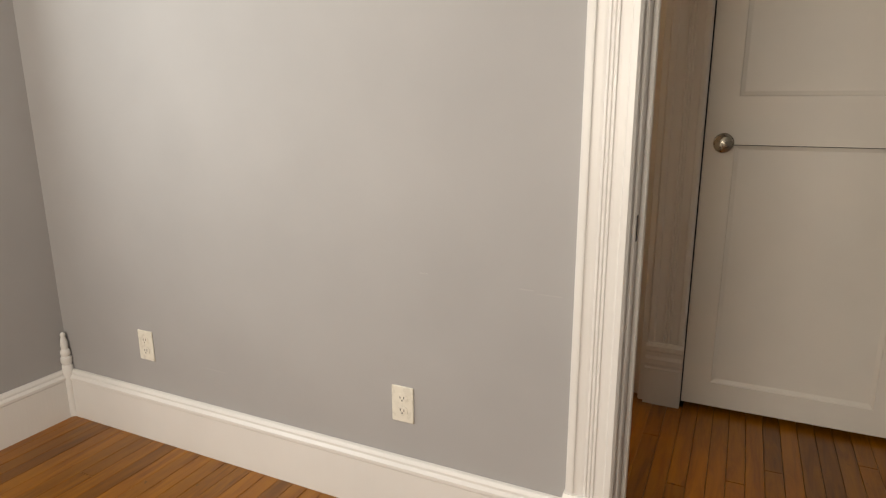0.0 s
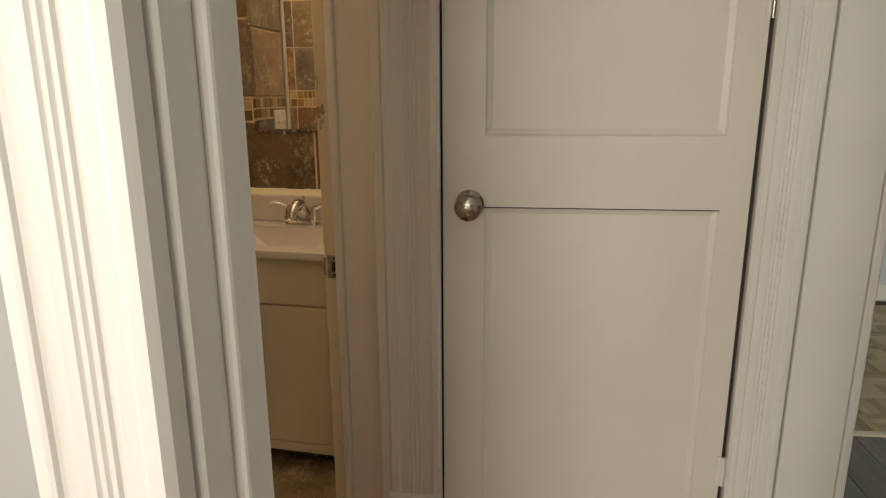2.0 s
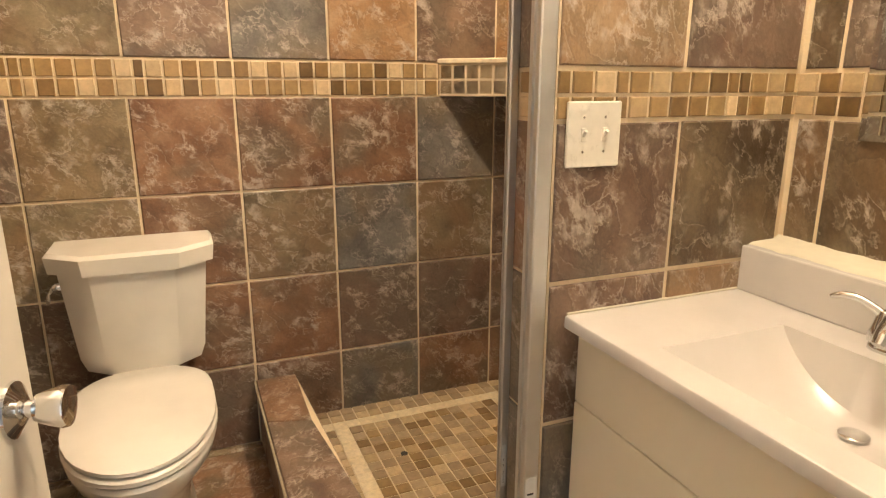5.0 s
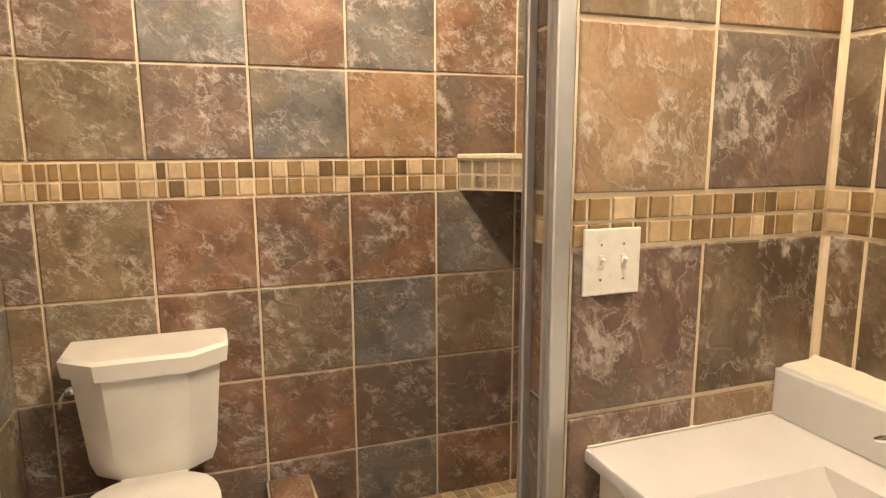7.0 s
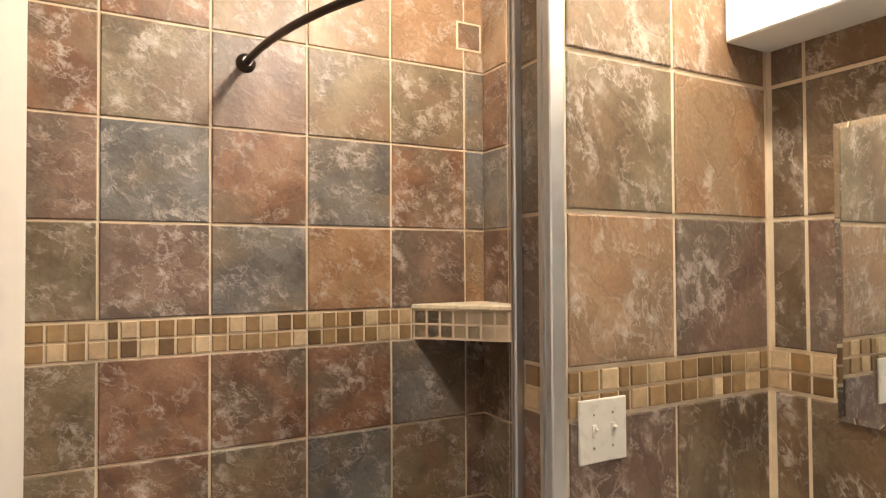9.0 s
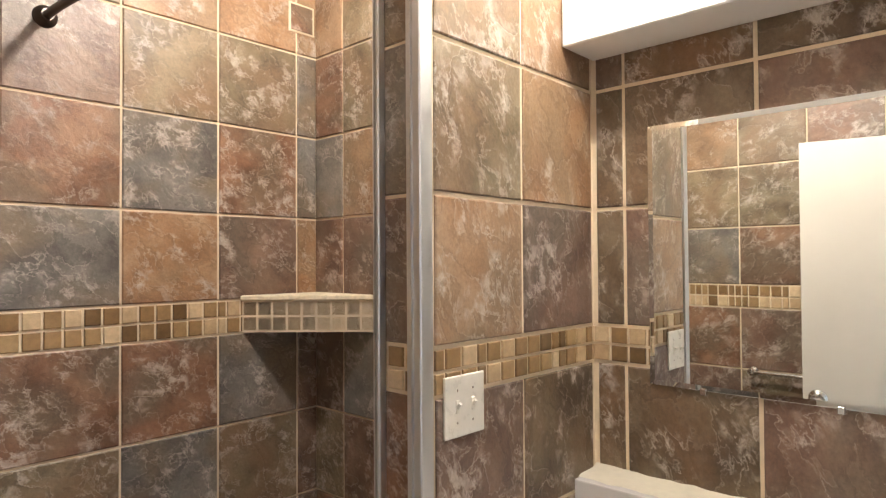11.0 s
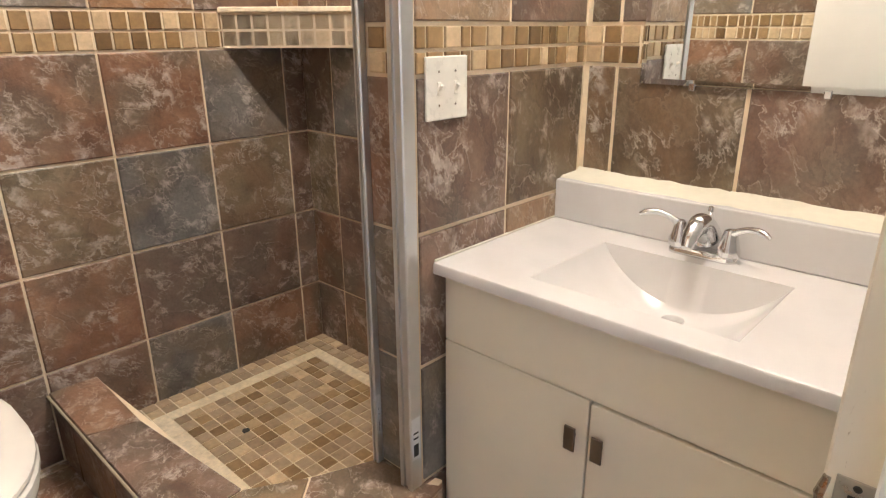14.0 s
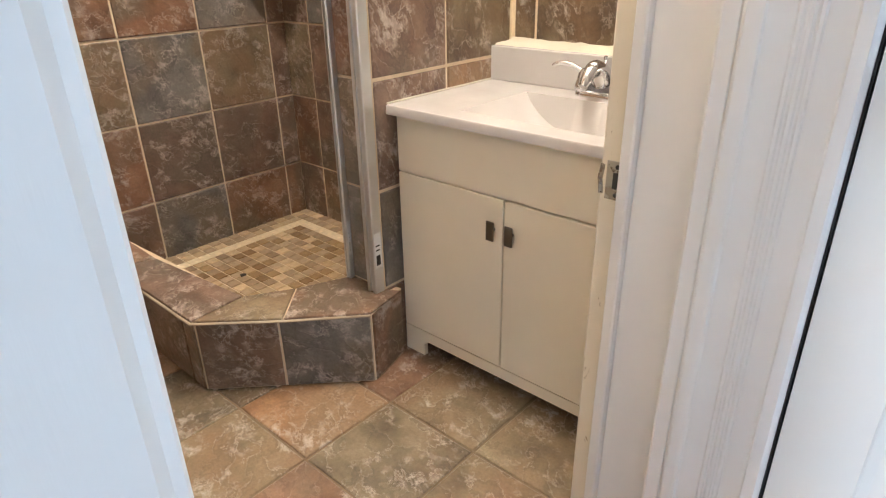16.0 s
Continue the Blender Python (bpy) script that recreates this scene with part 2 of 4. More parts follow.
def part(name, bm, mat, parent=None, label="", m=I4, smooth=False, kind="", category=""):
    """Links a bmesh, in plan units, as one mesh object under a thing or under a part."""
    bm.transform(Matrix.Scale(UNIT, 4) @ m)
    bmesh.ops.recalc_face_normals(bm, faces=bm.faces)
    me = bpy.data.meshes.new(name)
    bm.to_mesh(me)
    bm.free()
    me.materials.append(mat)
    if smooth:
        me.shade_smooth()
        me.set_sharp_from_angle(angle=radians(38))
    ob = new(name, me)
    if parent is not None:
        ob.parent = parent
        ob.matrix_parent_inverse = parent.matrix_basis.inverted() if parent.parent is None else I4
    return tagged(ob, label, category, "", kind)


def single(name, bm, mat, label="", category="", kind="", m=I4, smooth=False, group=""):
    ob = part(name, bm, mat, None, label, m, smooth, kind, category)
    return tagged(ob, group=group)


def add_box(bm, x0, x1, y0, y1, z0, z1, bevel=0.0, seg=1):
    r = bmesh.ops.create_cube(bm, size=1.0)
    vs = r["verts"]
    for v in vs:
        v.co = Vector(((x0 + x1) / 2 + v.co.x * (x1 - x0), (y0 + y1) / 2 + v.co.y * (y1 - y0), (z0 + z1) / 2 + v.co.z * (z1 - z0)))
    if bevel:
        es = list({e for v in vs for e in v.link_edges})
        bmesh.ops.bevel(bm, geom=es, offset=bevel, segments=seg, affect="EDGES", profile=0.5)
    return bm


def box(x0, x1, y0, y1, z0, z1, bevel=0.0, seg=1):
    return add_box(bmesh.new(), x0, x1, y0, y1, z0, z1, bevel, seg)


def rings(bm, loops, caps=True):
    """Skins closed loops of equal length one after the other."""
    made = [[bm.verts.new(p) for p in loop] for loop in loops]
    k = len(made[0])
    for a, b in zip(made, made[1:]):
        for i in range(k):
            bm.faces.new((a[i], a[(i + 1) % k], b[(i + 1) % k], b[i]))
    if caps:
        bm.faces.new(made[0])
        bm.faces.new(made[-1])
    return bm


def prism(poly, z0, z1, bevel=0.0):
    bm = bmesh.new()
    rings(bm, [[(x, y, z0) for x, y in poly], [(x, y, z1) for x, y in poly]])
    if bevel:
        bmesh.ops.bevel(bm, geom=[e for e in bm.edges], offset=bevel, segments=1, affect="EDGES")
    return bm


def tube(bm, path, radii, k=14):
    loops = []
    side = None
    for i, p in enumerate(path):
        p = Vector(p)
        a, b = Vector(path[max(i - 1, 0)]), Vector(path[min(i + 1, len(path) - 1)])
        d = (b - a).normalized()
        if side is None:
            side = d.orthogonal().normalized()
        side = (side - d * side.dot(d)).normalized()
        up = d.cross(side)
        r = radii[i] if isinstance(radii, (list, tuple)) else radii
        loops.append([p + (side * math.cos(t) + up * math.sin(t)) * r for t in (2 * math.pi * j / k for j in range(k))])
    return rings(bm, loops)


def lathe(profile, at, axis=(0, 0, 1), k=24):
    """profile: rows of (distance along the axis, radius)."""
    d = Vector(axis).normalized()
    return tube(bmesh.new(), [Vector(at) + d * h for h, _ in profile], [max(r, 0.0005) for _, r in profile], k)


def curve_points(fn, count):
    return [fn(i / (count - 1)) for i in range(count)]


def rounded(cx, cy, hx, hy, r, k=5):
    pts = []
    for sx, sy, a0 in ((1, 1, 0), (-1, 1, 90), (-1, -1, 180), (1, -1, 270)):
        for i in range(k):
            a = radians(a0 + 90 * i / (k - 1))
            pts.append((cx + sx * (hx - r) + r * math.cos(a), cy + sy * (hy - r) + r * math.sin(a)))
    return pts


def mitred(profile, corners):
    """Sweeps a profile of (out, up) along a plan line of corners; out is to the line's right."""
    loops = []
    for i, c in enumerate(corners):
        c = Vector(c)
        d0 = (c - Vector(corners[i - 1])).normalized() if i else None
        d1 = (Vector(corners[i + 1]) - c).normalized() if i + 1 < len(corners) else None
        n0 = Vector((d0.y, -d0.x)) if d0 else None
        n1 = Vector((d1.y, -d1.x)) if d1 else None
        n = n0 if n1 is None else n1 if n0 is None else (n0 + n1) / (1 + n0.dot(n1))
        loops.append([(c.x + n.x * o, c.y + n.y * o, z) for o, z in profile])
    return rings(bmesh.new(), loops)


# ---- structure: bath ----
W_X, SH_Y, N_Y, S_Y, P_X, E_X = -2.755, 3.45, 3.558, 1.60, -1.557, -0.67
P_END, P_BACK, CEIL = 2.885, -1.715, 2.95
JOINT = 0.0042     # half a joint
PROUD = 0.006

wall_west = single("wall_west", box(W_X - 0.12, W_X, S_Y - 0.12, SH_Y + 0.2, -0.02, CEIL), GROUT, "bath wall of slate-look tiles with cream grout and a mosaic band", kind="structure")
wall_shower = single("wall_shower_north", box(W_X, P_BACK, SH_Y, SH_Y + 0.2, -0.02, CEIL), GROUT, "tiled shower wall with cream grout", kind="structure")
wall_partition = single("wall_partition", box(P_BACK, P_X, P_END, N_Y + 0.12, -0.02, CEIL), GROUT, "tiled partition wall between shower and vanity", kind="structure")
wall_north = single("wall_north", box(P_X, E_X + 0.1, N_Y, N_Y + 0.12, -0.02, CEIL), GROUT, "tiled wall above the vanity with cream grout", kind="structure")
wall_south = single("wall_south", box(W_X, E_X, S_Y - 0.12, S_Y, -0.02, CEIL), GROUT, "tiled wall beside the toilet", kind="structure")
BATH_S, BATH_N = 1.755, 2.61
single("wall_bath_east", box(E_X, -0.50, BATH_N + 0.03, N_Y, -0.02, CEIL), WALL, "painted wall beside the bath door", kind="structure")
single("wall_bath_east_south", box(E_X, -0.50, S_Y - 0.12, BATH_S - 0.03, -0.02, CEIL), WALL, "painted wall beside the bath door hinges", kind="structure")
single("wall_bath_east_head", box(E_X, -0.50, BATH_S - 0.03, BATH_N + 0.03, 2.15, CEIL), WALL, "painted wall above the bath door", kind="structure")
single("ceiling_bath", box(W_X - 0.1, -0.42, S_Y - 0.1, N_Y + 0.1, CEIL, CEIL + 0.08), CEILING, "white painted bath ceiling", kind="structure")
single("soffit", box(P_X + 0.008, E_X - 0.004, 3.389, N_Y - 0.004, 2.15, CEIL - 0.003, 0.004), CEILING, "white painted box under the ceiling above the vanity", kind="structure")
floor_bath = single("floor_bath", box(W_X, E_X - 0.004, S_Y, N_Y, -0.10, -0.006), FLOOR_GROUT, "slate-look ceramic floor tiles", kind="structure")

# curb of the shower, cut at an angle
CURB_Z = 0.262
curb_poly = [(W_X, 2.372), (-1.865, 2.372), (P_X + 0.072, 2.758), (P_X + 0.026, 2.935), (P_BACK, P_END), (-1.87, 2.55), (W_X, 2.51)]
curb = single("shower_curb", prism(curb_poly, -0.006, CURB_Z - 0.008), GROUT, "low shower curb clad in slate-look tiles", kind="structure")
shower_floor = single("shower_floor", prism([(W_X, 2.50), (-1.85, 2.54), (P_BACK, P_END - 0.02), (P_BACK, SH_Y), (W_X, SH_Y)], -0.006, 0.070), GROUT, "mosaic shower floor with a cream border", kind="structure")

# ---- structure: room and hall, in the hall's own directions ----
R_V, H_V = -1.145, -1.0
R_W, R_E, R_S = -2.452, 1.75, -4.60
D_L, D_R = -0.180, 0.610     # room doorway
HEAD = 2.10
hall_kind = dict(kind="structure", m=HALL)
single("wall_room_north", box(R_W - 0.12, D_L - 0.012, R_V, H_V, -0.1, CEIL), WALL, "grey painted room wall with faint scuffs", **hall_kind)
single("wall_room_north_east", box(D_R + 0.012, R_E, R_V, H_V, -0.1, CEIL), WALL, "grey painted wall beside the doorway", **hall_kind)
single("wall_room_north_head", box(D_L - 0.012, D_R + 0.012, R_V, H_V, HEAD + 0.012, CEIL), WALL, "grey painted wall above the doorway", **hall_kind)


def windowed_wall(name, axis, at, thick, a0, a1, w0, w1, z0, z1, label):
    """A wall with one window opening, as four joined slabs."""
    bm = bmesh.new()
    for p, q, r, s in ((a0, w0, -0.1, CEIL), (w1, a1, -0.1, CEIL), (w0, w1, -0.1, z0), (w0, w1, z1, CEIL)):
        if axis == "u":
            add_box(bm, at, at + thick, p, q, r, s)
        else:
            add_box(bm, p, q, at, at + thick, r, s)
    return single(name, bm, WALL if "kitchen" not in name else KITCHEN_WALL, label, kind="structure", m=HALL)


windowed_wall("wall_room_west", "u", R_W - 0.12, 0.12, R_S, R_V, -2.85, -1.85, 1.05, 2.4, "grey painted room wall with a window")
windowed_wall("wall_room_south", "v", R_S - 0.12, 0.12, R_W, R_E, -1.70, -0.20, 0.85, 2.4, "grey painted room wall with a window")
single("wall_room_east", box(R_E, R_E + 0.12, R_S, R_V, -0.1, CEIL), WALL, "grey painted room wall", **hall_kind)
single("ceiling_room", box(R_W, R_E, R_S, R_V, CEIL, CEIL + 0.08), CEILING, "white painted room ceiling", **hall_kind)
single("ceiling_hall", box(-0.22, 0.95, H_V, 0.75, CEIL, CEIL + 0.08), CEILING, "white painted hall ceiling", **hall_kind)
HALL_E = 0.955
C_L, C_R = -0.101, 0.657      # closet doorway
single("wall_closet_west", box(-0.275, C_L - 0.02, 0.004, 0.16, -0.1, CEIL), WALL, "painted hall wall beside the closet", **hall_kind)
single("wall_closet_east", box(C_R + 0.02, HALL_E, 0.004, 0.16, -0.1, CEIL), WALL, "painted hall wall beside the closet", **hall_kind)
single("wall_closet_head", box(C_L - 0.02, C_R + 0.02, 0.004, 0.16, 2.12, CEIL), WALL, "painted hall wall above the closet door", **hall_kind)
single("wall_closet_back", box(-0.3, HALL_E, 0.70, 0.76, -0.1, CEIL), WALL, "plain closet wall", **hall_kind)
single("floor_subfloor", box(R_W, HALL_E - 0.004, R_S, 0.7, -0.14, -0.034), DARK, "near-black strip painted as the shade in the door gap below the floor boards", **hall_kind)

# kitchen side of the hall: a step up onto vinyl, parquet further on
K_E, K_Z, K_N = 4.7, 0.085, 2.61
single("wall_kitchen_inner", box(HALL_E - 0.06, HALL_E, 0.162, K_N, -0.1, CEIL), KITCHEN_WALL, "pale blue-grey wall beside the kitchen opening", **hall_kind)
single("wall_kitchen_north", box(HALL_E, K_E, K_N, K_N + 0.12, -0.1, CEIL), KITCHEN_WALL, "pale blue-grey kitchen wall", **hall_kind)
windowed_wall("wall_kitchen_south", "v", -3.2, 0.12, R_E + 0.2, K_E, 1.98, 3.5, 0.85, 2.4, "pale blue-grey kitchen wall with a window")
single("wall_kitchen_west", box(R_E + 0.12, R_E + 0.2, -3.2, R_V, -0.1, CEIL), KITCHEN_WALL, "pale blue-grey kitchen wall", **hall_kind)
single("wall_kitchen_east", box(K_E, K_E + 0.12, -3.2, K_N + 0.12, -0.1, CEIL), KITCHEN_WALL, "pale blue-grey kitchen wall", **hall_kind)
single("ceiling_kitchen", box(0.9, K_E, -3.2, K_N, CEIL + 0.002, CEIL + 0.08), CEILING, "white painted kitchen ceiling", **hall_kind)
single("floor_kitchen", box(HALL_E, K_E, -3.2, K_N, -0.1, K_Z - 0.012), DARK, "kitchen floor base", **hall_kind)
single("threshold", box(HALL_E - 0.012, HALL_E, H_V, -0.01, -0.02, K_Z - 0.02, 0.002), TRIM, "white painted step riser between hall and kitchen", **hall_kind)
single("step_edge", box(HALL_E - 0.022, HALL_E + 0.02, H_V, -0.01, K_Z - 0.018, K_Z + 0.004, 0.004), ALUMINIUM, "worn metal edge strip of the step", **hall_kind)


# ---- trim ----
def fluted(width, depth=0.028):
    """Half profile of an old moulded casing: (across, out)."""
    w, d = width, depth
    pts = [(0, 0), (0, d * 0.80), (w * 0.03, d * 0.96), (w * 0.13, d), (w * 0.17, d * 0.98), (w * 0.19, d * 0.86), (w * 0.22, d * 0.84), (w * 0.34, d * 0.84)]
    for i in range(3):
        a = w * (0.40 + i * 0.078)
        pts += [(a, d * 0.81), (a + w * 0.020, d * 0.91), (a + w * 0.045, d * 0.91), (a + w * 0.064, d * 0.81)]
    pts += [(w * 0.68, d * 0.84), (w * 0.79, d * 0.84), (w * 0.82, d * 0.86), (w * 0.84, d * 0.98), (w * 0.95, d), (w, d * 0.72), (w, 0)]
    return pts


def upright(profile, base, across, out, z0, z1):
    a, o = Vector((*across, 0)), Vector((*out, 0))
    b = Vector((*base, 0))
    flat = [b + a * s + o * d for s, d in profile]
    return rings(bmesh.new(), [[(p.x, p.y, z) for p in flat] for z in (z0, z1)])


def plinth(base, across, out, width, z1, z0=-0.015):
    prof = [(0, z0), (0.036, z0), (0.036, z1 * 0.56), (0.031, z1 * 0.58), (0.031, z1 * 0.61), (0.040, z1 * 0.64), (0.042, z1 * 0.73),
            (0.034, z1 * 0.78), (0.034, z1 * 0.84), (0.043, z1 * 0.88), (0.043, z1 * 0.95), (0.037, z1), (0, z1)]
    a, o, b = Vector((*across, 0)), Vector((*out, 0)), Vector((*base, 0))
    bm = bmesh.new()
    return rings(bm, [[b + a * s + o * d + Vector((0, 0, z)) for d, z in prof] for s in (0, width)])


closet_trim = thing("door_trim_closet", HALL @ Vector((0.28, 0, 0)), "white fluted door casing with plinth blocks round the closet door", "door casing", kind="structure")
part("casing", upright(fluted(0.147), (-0.254, 0.003), (1, 0), (0, -1), 0.268, 2.12), TRIM, closet_trim, m=HALL)
part("casing", upright(fluted(0.124), (0.793, 0.003), (-1, 0), (0, -1), 0.266, 2.12), TRIM, closet_trim, m=HALL)
part("plinth_block", plinth((-0.258, 0.003), (1, 0), (0, -1), 0.1515, 0.268), TRIM, closet_trim, m=HALL)
part("plinth_block", plinth((0.665, 0.003), (1, 0), (0, -1), 0.131, 0.266), TRIM, closet_trim, m=HALL)
part("side_board", box(-0.282, -0.2535, -0.016, 0.003, -0.013, 2.12, 0.004), TRIM, closet_trim, m=HALL)
part("head_casing", box(-0.27, 0.80, -0.03, 0.003, 2.12, 2.26, 0.006), TRIM, closet_trim, m=HALL)
# near-black strips paint the shade into the gaps beside the closet door
part("door_stop", box(C_L - 0.010, C_L - 0.003, 0.008, 0.14, 0, 2.12), DARK, closet_trim, "near-black strip painted as the shade in the door gap", m=HALL)
part("door_stop", box(C_R + 0.003, C_R + 0.010, 0.008, 0.14, 0, 2.12), DARK, closet_trim, "near-black strip painted as the shade in the door gap", m=HALL)
single("wall_board", box(0.802, HALL_E - 0.004, -0.016, 0.002, -0.015, CEIL - 0.002, 0.003), TRIM, "flat white painted board beside the kitchen step", **hall_kind)
single("corner_bead", box(HALL_E - 0.002, HALL_E + 0.02, -0.02, 0.15, K_Z, CEIL - 0.002, 0.004), TRIM, "white painted corner of the kitchen opening", **hall_kind)

room_trim = thing("door_trim_room", HALL @ Vector((0.2, R_V, 0)), "white moulded door casing with many paint layers", "door casing", kind="structure")
part("casing", upright(fluted(0.126, 0.034), (-0.314, R_V - 0.002), (1, 0), (0, -1), 0.235, 2.14), TRIM, room_trim, m=HALL)
part("casing", upright(fluted(0.126, 0.034), (0.742, R_V - 0.002), (-1, 0), (0, -1), 0.235, 2.14), TRIM, room_trim, m=HALL)
part("plinth_block", plinth((-0.318, R_V - 0.002), (1, 0), (0, -1), 0.135, 0.235), TRIM, room_trim, m=HALL)
part("plinth_block", plinth((0.609, R_V - 0.002), (1, 0), (0, -1), 0.137, 0.235), TRIM, room_trim, m=HALL)
part("head_casing", box(-0.34, 0.765, R_V - 0.034, R_V - 0.002, 2.14, 2.28, 0.006), TRIM, room_trim, m=HALL)
part("jamb", box(D_L - 0.014, D_L, R_V + 0.003, H_V + 0.002, -0.015, HEAD, 0.003), TRIM, room_trim, m=HALL)
part("jamb", box(D_R, D_R + 0.014, R_V + 0.003, H_V + 0.002, -0.015, HEAD, 0.003), TRIM, room_trim, m=HALL)
part("jamb_head", box(D_L, D_R, R_V + 0.003, H_V + 0.002, HEAD - 0.002, HEAD + 0.012, 0.002), TRIM, room_trim, m=HALL)
part("stop_bead", box(D_L - 0.001, D_L + 0.014, R_V + 0.055, R_V + 0.085, -0.012, HEAD - 0.004, 0.005, 2), TRIM, room_trim, m=HALL)
part("stop_bead", box(D_R - 0.014, D_R + 0.001, R_V + 0.055, R_V + 0.085, -0.012, HEAD - 0.004, 0.005, 2), TRIM, room_trim, m=HALL)
part("strike_mortise", box(D_L - 0.001, D_L + 0.0015, R_V + 0.024, R_V + 0.038, 0.945, 1.01), DARK, room_trim, "worn latch mortise", m=HALL)

bath_trim = thing("door_trim_bath", (-0.56, 2.19, 0), "chipped white and cream bath door frame", "door frame", kind="structure")
strike_jamb = part("jamb", box(E_X - 0.006, -0.612, BATH_N, BATH_N + 0.028, -0.012, 2.12, 0.003), CHIPPED, bath_trim, "chipped cream paint over old wood")
part("stop", prism([(-0.628, BATH_N - 0.034), (-0.605, BATH_N - 0.040), (-0.600, BATH_N - 0.028), (-0.600, BATH_N + 0.028), (-0.628, BATH_N + 0.028)], -0.012, 2.12, 0.003), TRIM, bath_trim)
part("flat_board", prism([(-0.600, BATH_N - 0.028), (-0.482, BATH_N - 0.046), (-0.482, BATH_N + 0.028), (-0.600, BATH_N + 0.028)], -0.013, 2.12), TRIM, bath_trim)
part("round_bead", lathe([(0, 0.021), (2.125, 0.021)], (-0.474, BATH_N - 0.045, -0.012), k=16), TRIM, bath_trim, smooth=True)
part("jamb", box(E_X - 0.006, -0.445, BATH_S - 0.03, BATH_S - 0.002, -0.012, 2.12, 0.003), TRIM, bath_trim)
part("stop", box(-0.63, -0.60, BATH_S - 0.004, BATH_S + 0.012, -0.012, 2.12, 0.004), TRIM, bath_trim)
part("corner_board", prism([(-0.50, 1.52), (-0.44, 1.545), (-0.436, 1.734), (-0.452, BATH_S - 0.004), (-0.50, BATH_S - 0.004)], -0.013, CEIL - 0.004), TRIM, bath_trim)
part("jamb_head", box(E_X, -0.45, BATH_S, BATH_N, 2.12, 2.148), TRIM, bath_trim)
part("sill", box(E_X - 0.01, -0.36, BATH_S, BATH_N, -0.034, -0.0165, 0.003), OAK, bath_trim, "worn brown wooden sill")

# ---- doors ----


def panel_door(parent, u0, u1, z0, z1, v, thick, panels, mat, m):
    """A slab with sunk, moulded panels on its front side."""
    us = sorted({u0, u1, *[p[0] for p in panels], *[p[1] for p in panels]})
    zs = sorted({z0, z1, *[p[2] for p in panels], *[p[3] for p in panels]})
    bm = bmesh.new()
    for a, b in zip(us, us[1:]):
        for c, d in zip(zs, zs[1:]):
            inside = any(p[0] <= a and b <= p[1] and p[2] <= c and d <= p[3] for p in panels)
            if inside:
                lip = 0.018
                o = [(a, v, c), (b, v, c), (b, v, d), (a, v, d)]
                i1 = [(a + 0.004, v + 0.006, c + 0.004), (b - 0.004, v + 0.006, c + 0.004), (b - 0.004, v + 0.006, d - 0.004), (a + 0.004, v + 0.006, d - 0.004)]
                i2 = [(a + lip, v + 0.012, c + lip), (b - lip, v + 0.012, c + lip), (b - lip, v + 0.012, d - lip), (a + lip, v + 0.012, d - lip)]
                rings(bm, [o, i1, i2], caps=False)
                bm.faces.new([bm.verts.new(q) for q in i2])
            else:
                bm.faces.new([bm.verts.new(q) for q in ((a, v, c), (b, v, c), (b, v, d), (a, v, d))])
    for quad in ([(u0, v, z0), (u0, v + thick, z0), (u0, v + thick, z1), (u0, v, z1)], [(u1, v, z0), (u1, v + thick, z0), (u1, v + thick, z1), (u1, v, z1)],
                 [(u0, v, z1), (u1, v, z1), (u1, v + thick, z1), (u0, v + thick, z1)], [(u0, v, z0), (u1, v, z0), (u1, v + thick, z0), (u0, v + thick, z0)],
                 [(u0, v + thick, z0), (u1, v + thick, z0), (u1, v + thick, z1), (u0, v + thick, z1)]):
        bm.faces.new([bm.verts.new(q) for q in quad])
    bmesh.ops.remove_doubles(bm, verts=bm.verts, dist=0.0002)
    return part("slab", bm, mat, parent, m=m)


closet_door = thing("closet_door", HALL @ Vector((0.28, 0, 0)), "closed white two-panel door with a satin nickel knob", "door")
panel_door(closet_door, C_L, C_R, 0.012, 2.10, -0.004, 0.04, [(0.007, 0.588, 0.118, 1.112), (0.007, 0.588, 1.293, 1.97)], DOOR_PAINT, HALL)
# thin near-black strip draws the shadow line at the lower panel's top edge
part("panel_gap", box(0.006, 0.589, -0.0052, 0.004, 1.1095, 1.1120), DARK, closet_door, "near-black strip painted as the shadow gap along the panel moulding", HALL)
KN = (-0.032, -0.004, 1.118)
knob = part("knob", lathe([(0, 0.018), (0.022, 0.016), (0.028, 0.024), (0.036, 0.033), (0.048, 0.036), (0.058, 0.033), (0.064, 0.024), (0.066, 0.006)], KN, (0, -1, 0)), NICKEL, closet_door, "round satin nickel knob", HALL, True)
part("rose", lathe([(0, 0.038), (0.005, 0.036), (0.010, 0.026), (0.012, 0.016)], KN, (0, -1, 0)), NICKEL, knob, "", HALL, True)
for hz in (0.35, 1.56):
    part("hinge", lathe([(0, 0.006), (0.085, 0.006)], (C_R + 0.004, -0.009, hz), k=10), NICKEL if hz > 1 else TRIM, closet_door, "painted-over hinge", HALL, True)
    part("hinge", box(C_R - 0.01, C_R + 0.018, -0.0075, -0.004, hz, hz + 0.085), TRIM, closet_door, "painted-over hinge leaf", HALL)

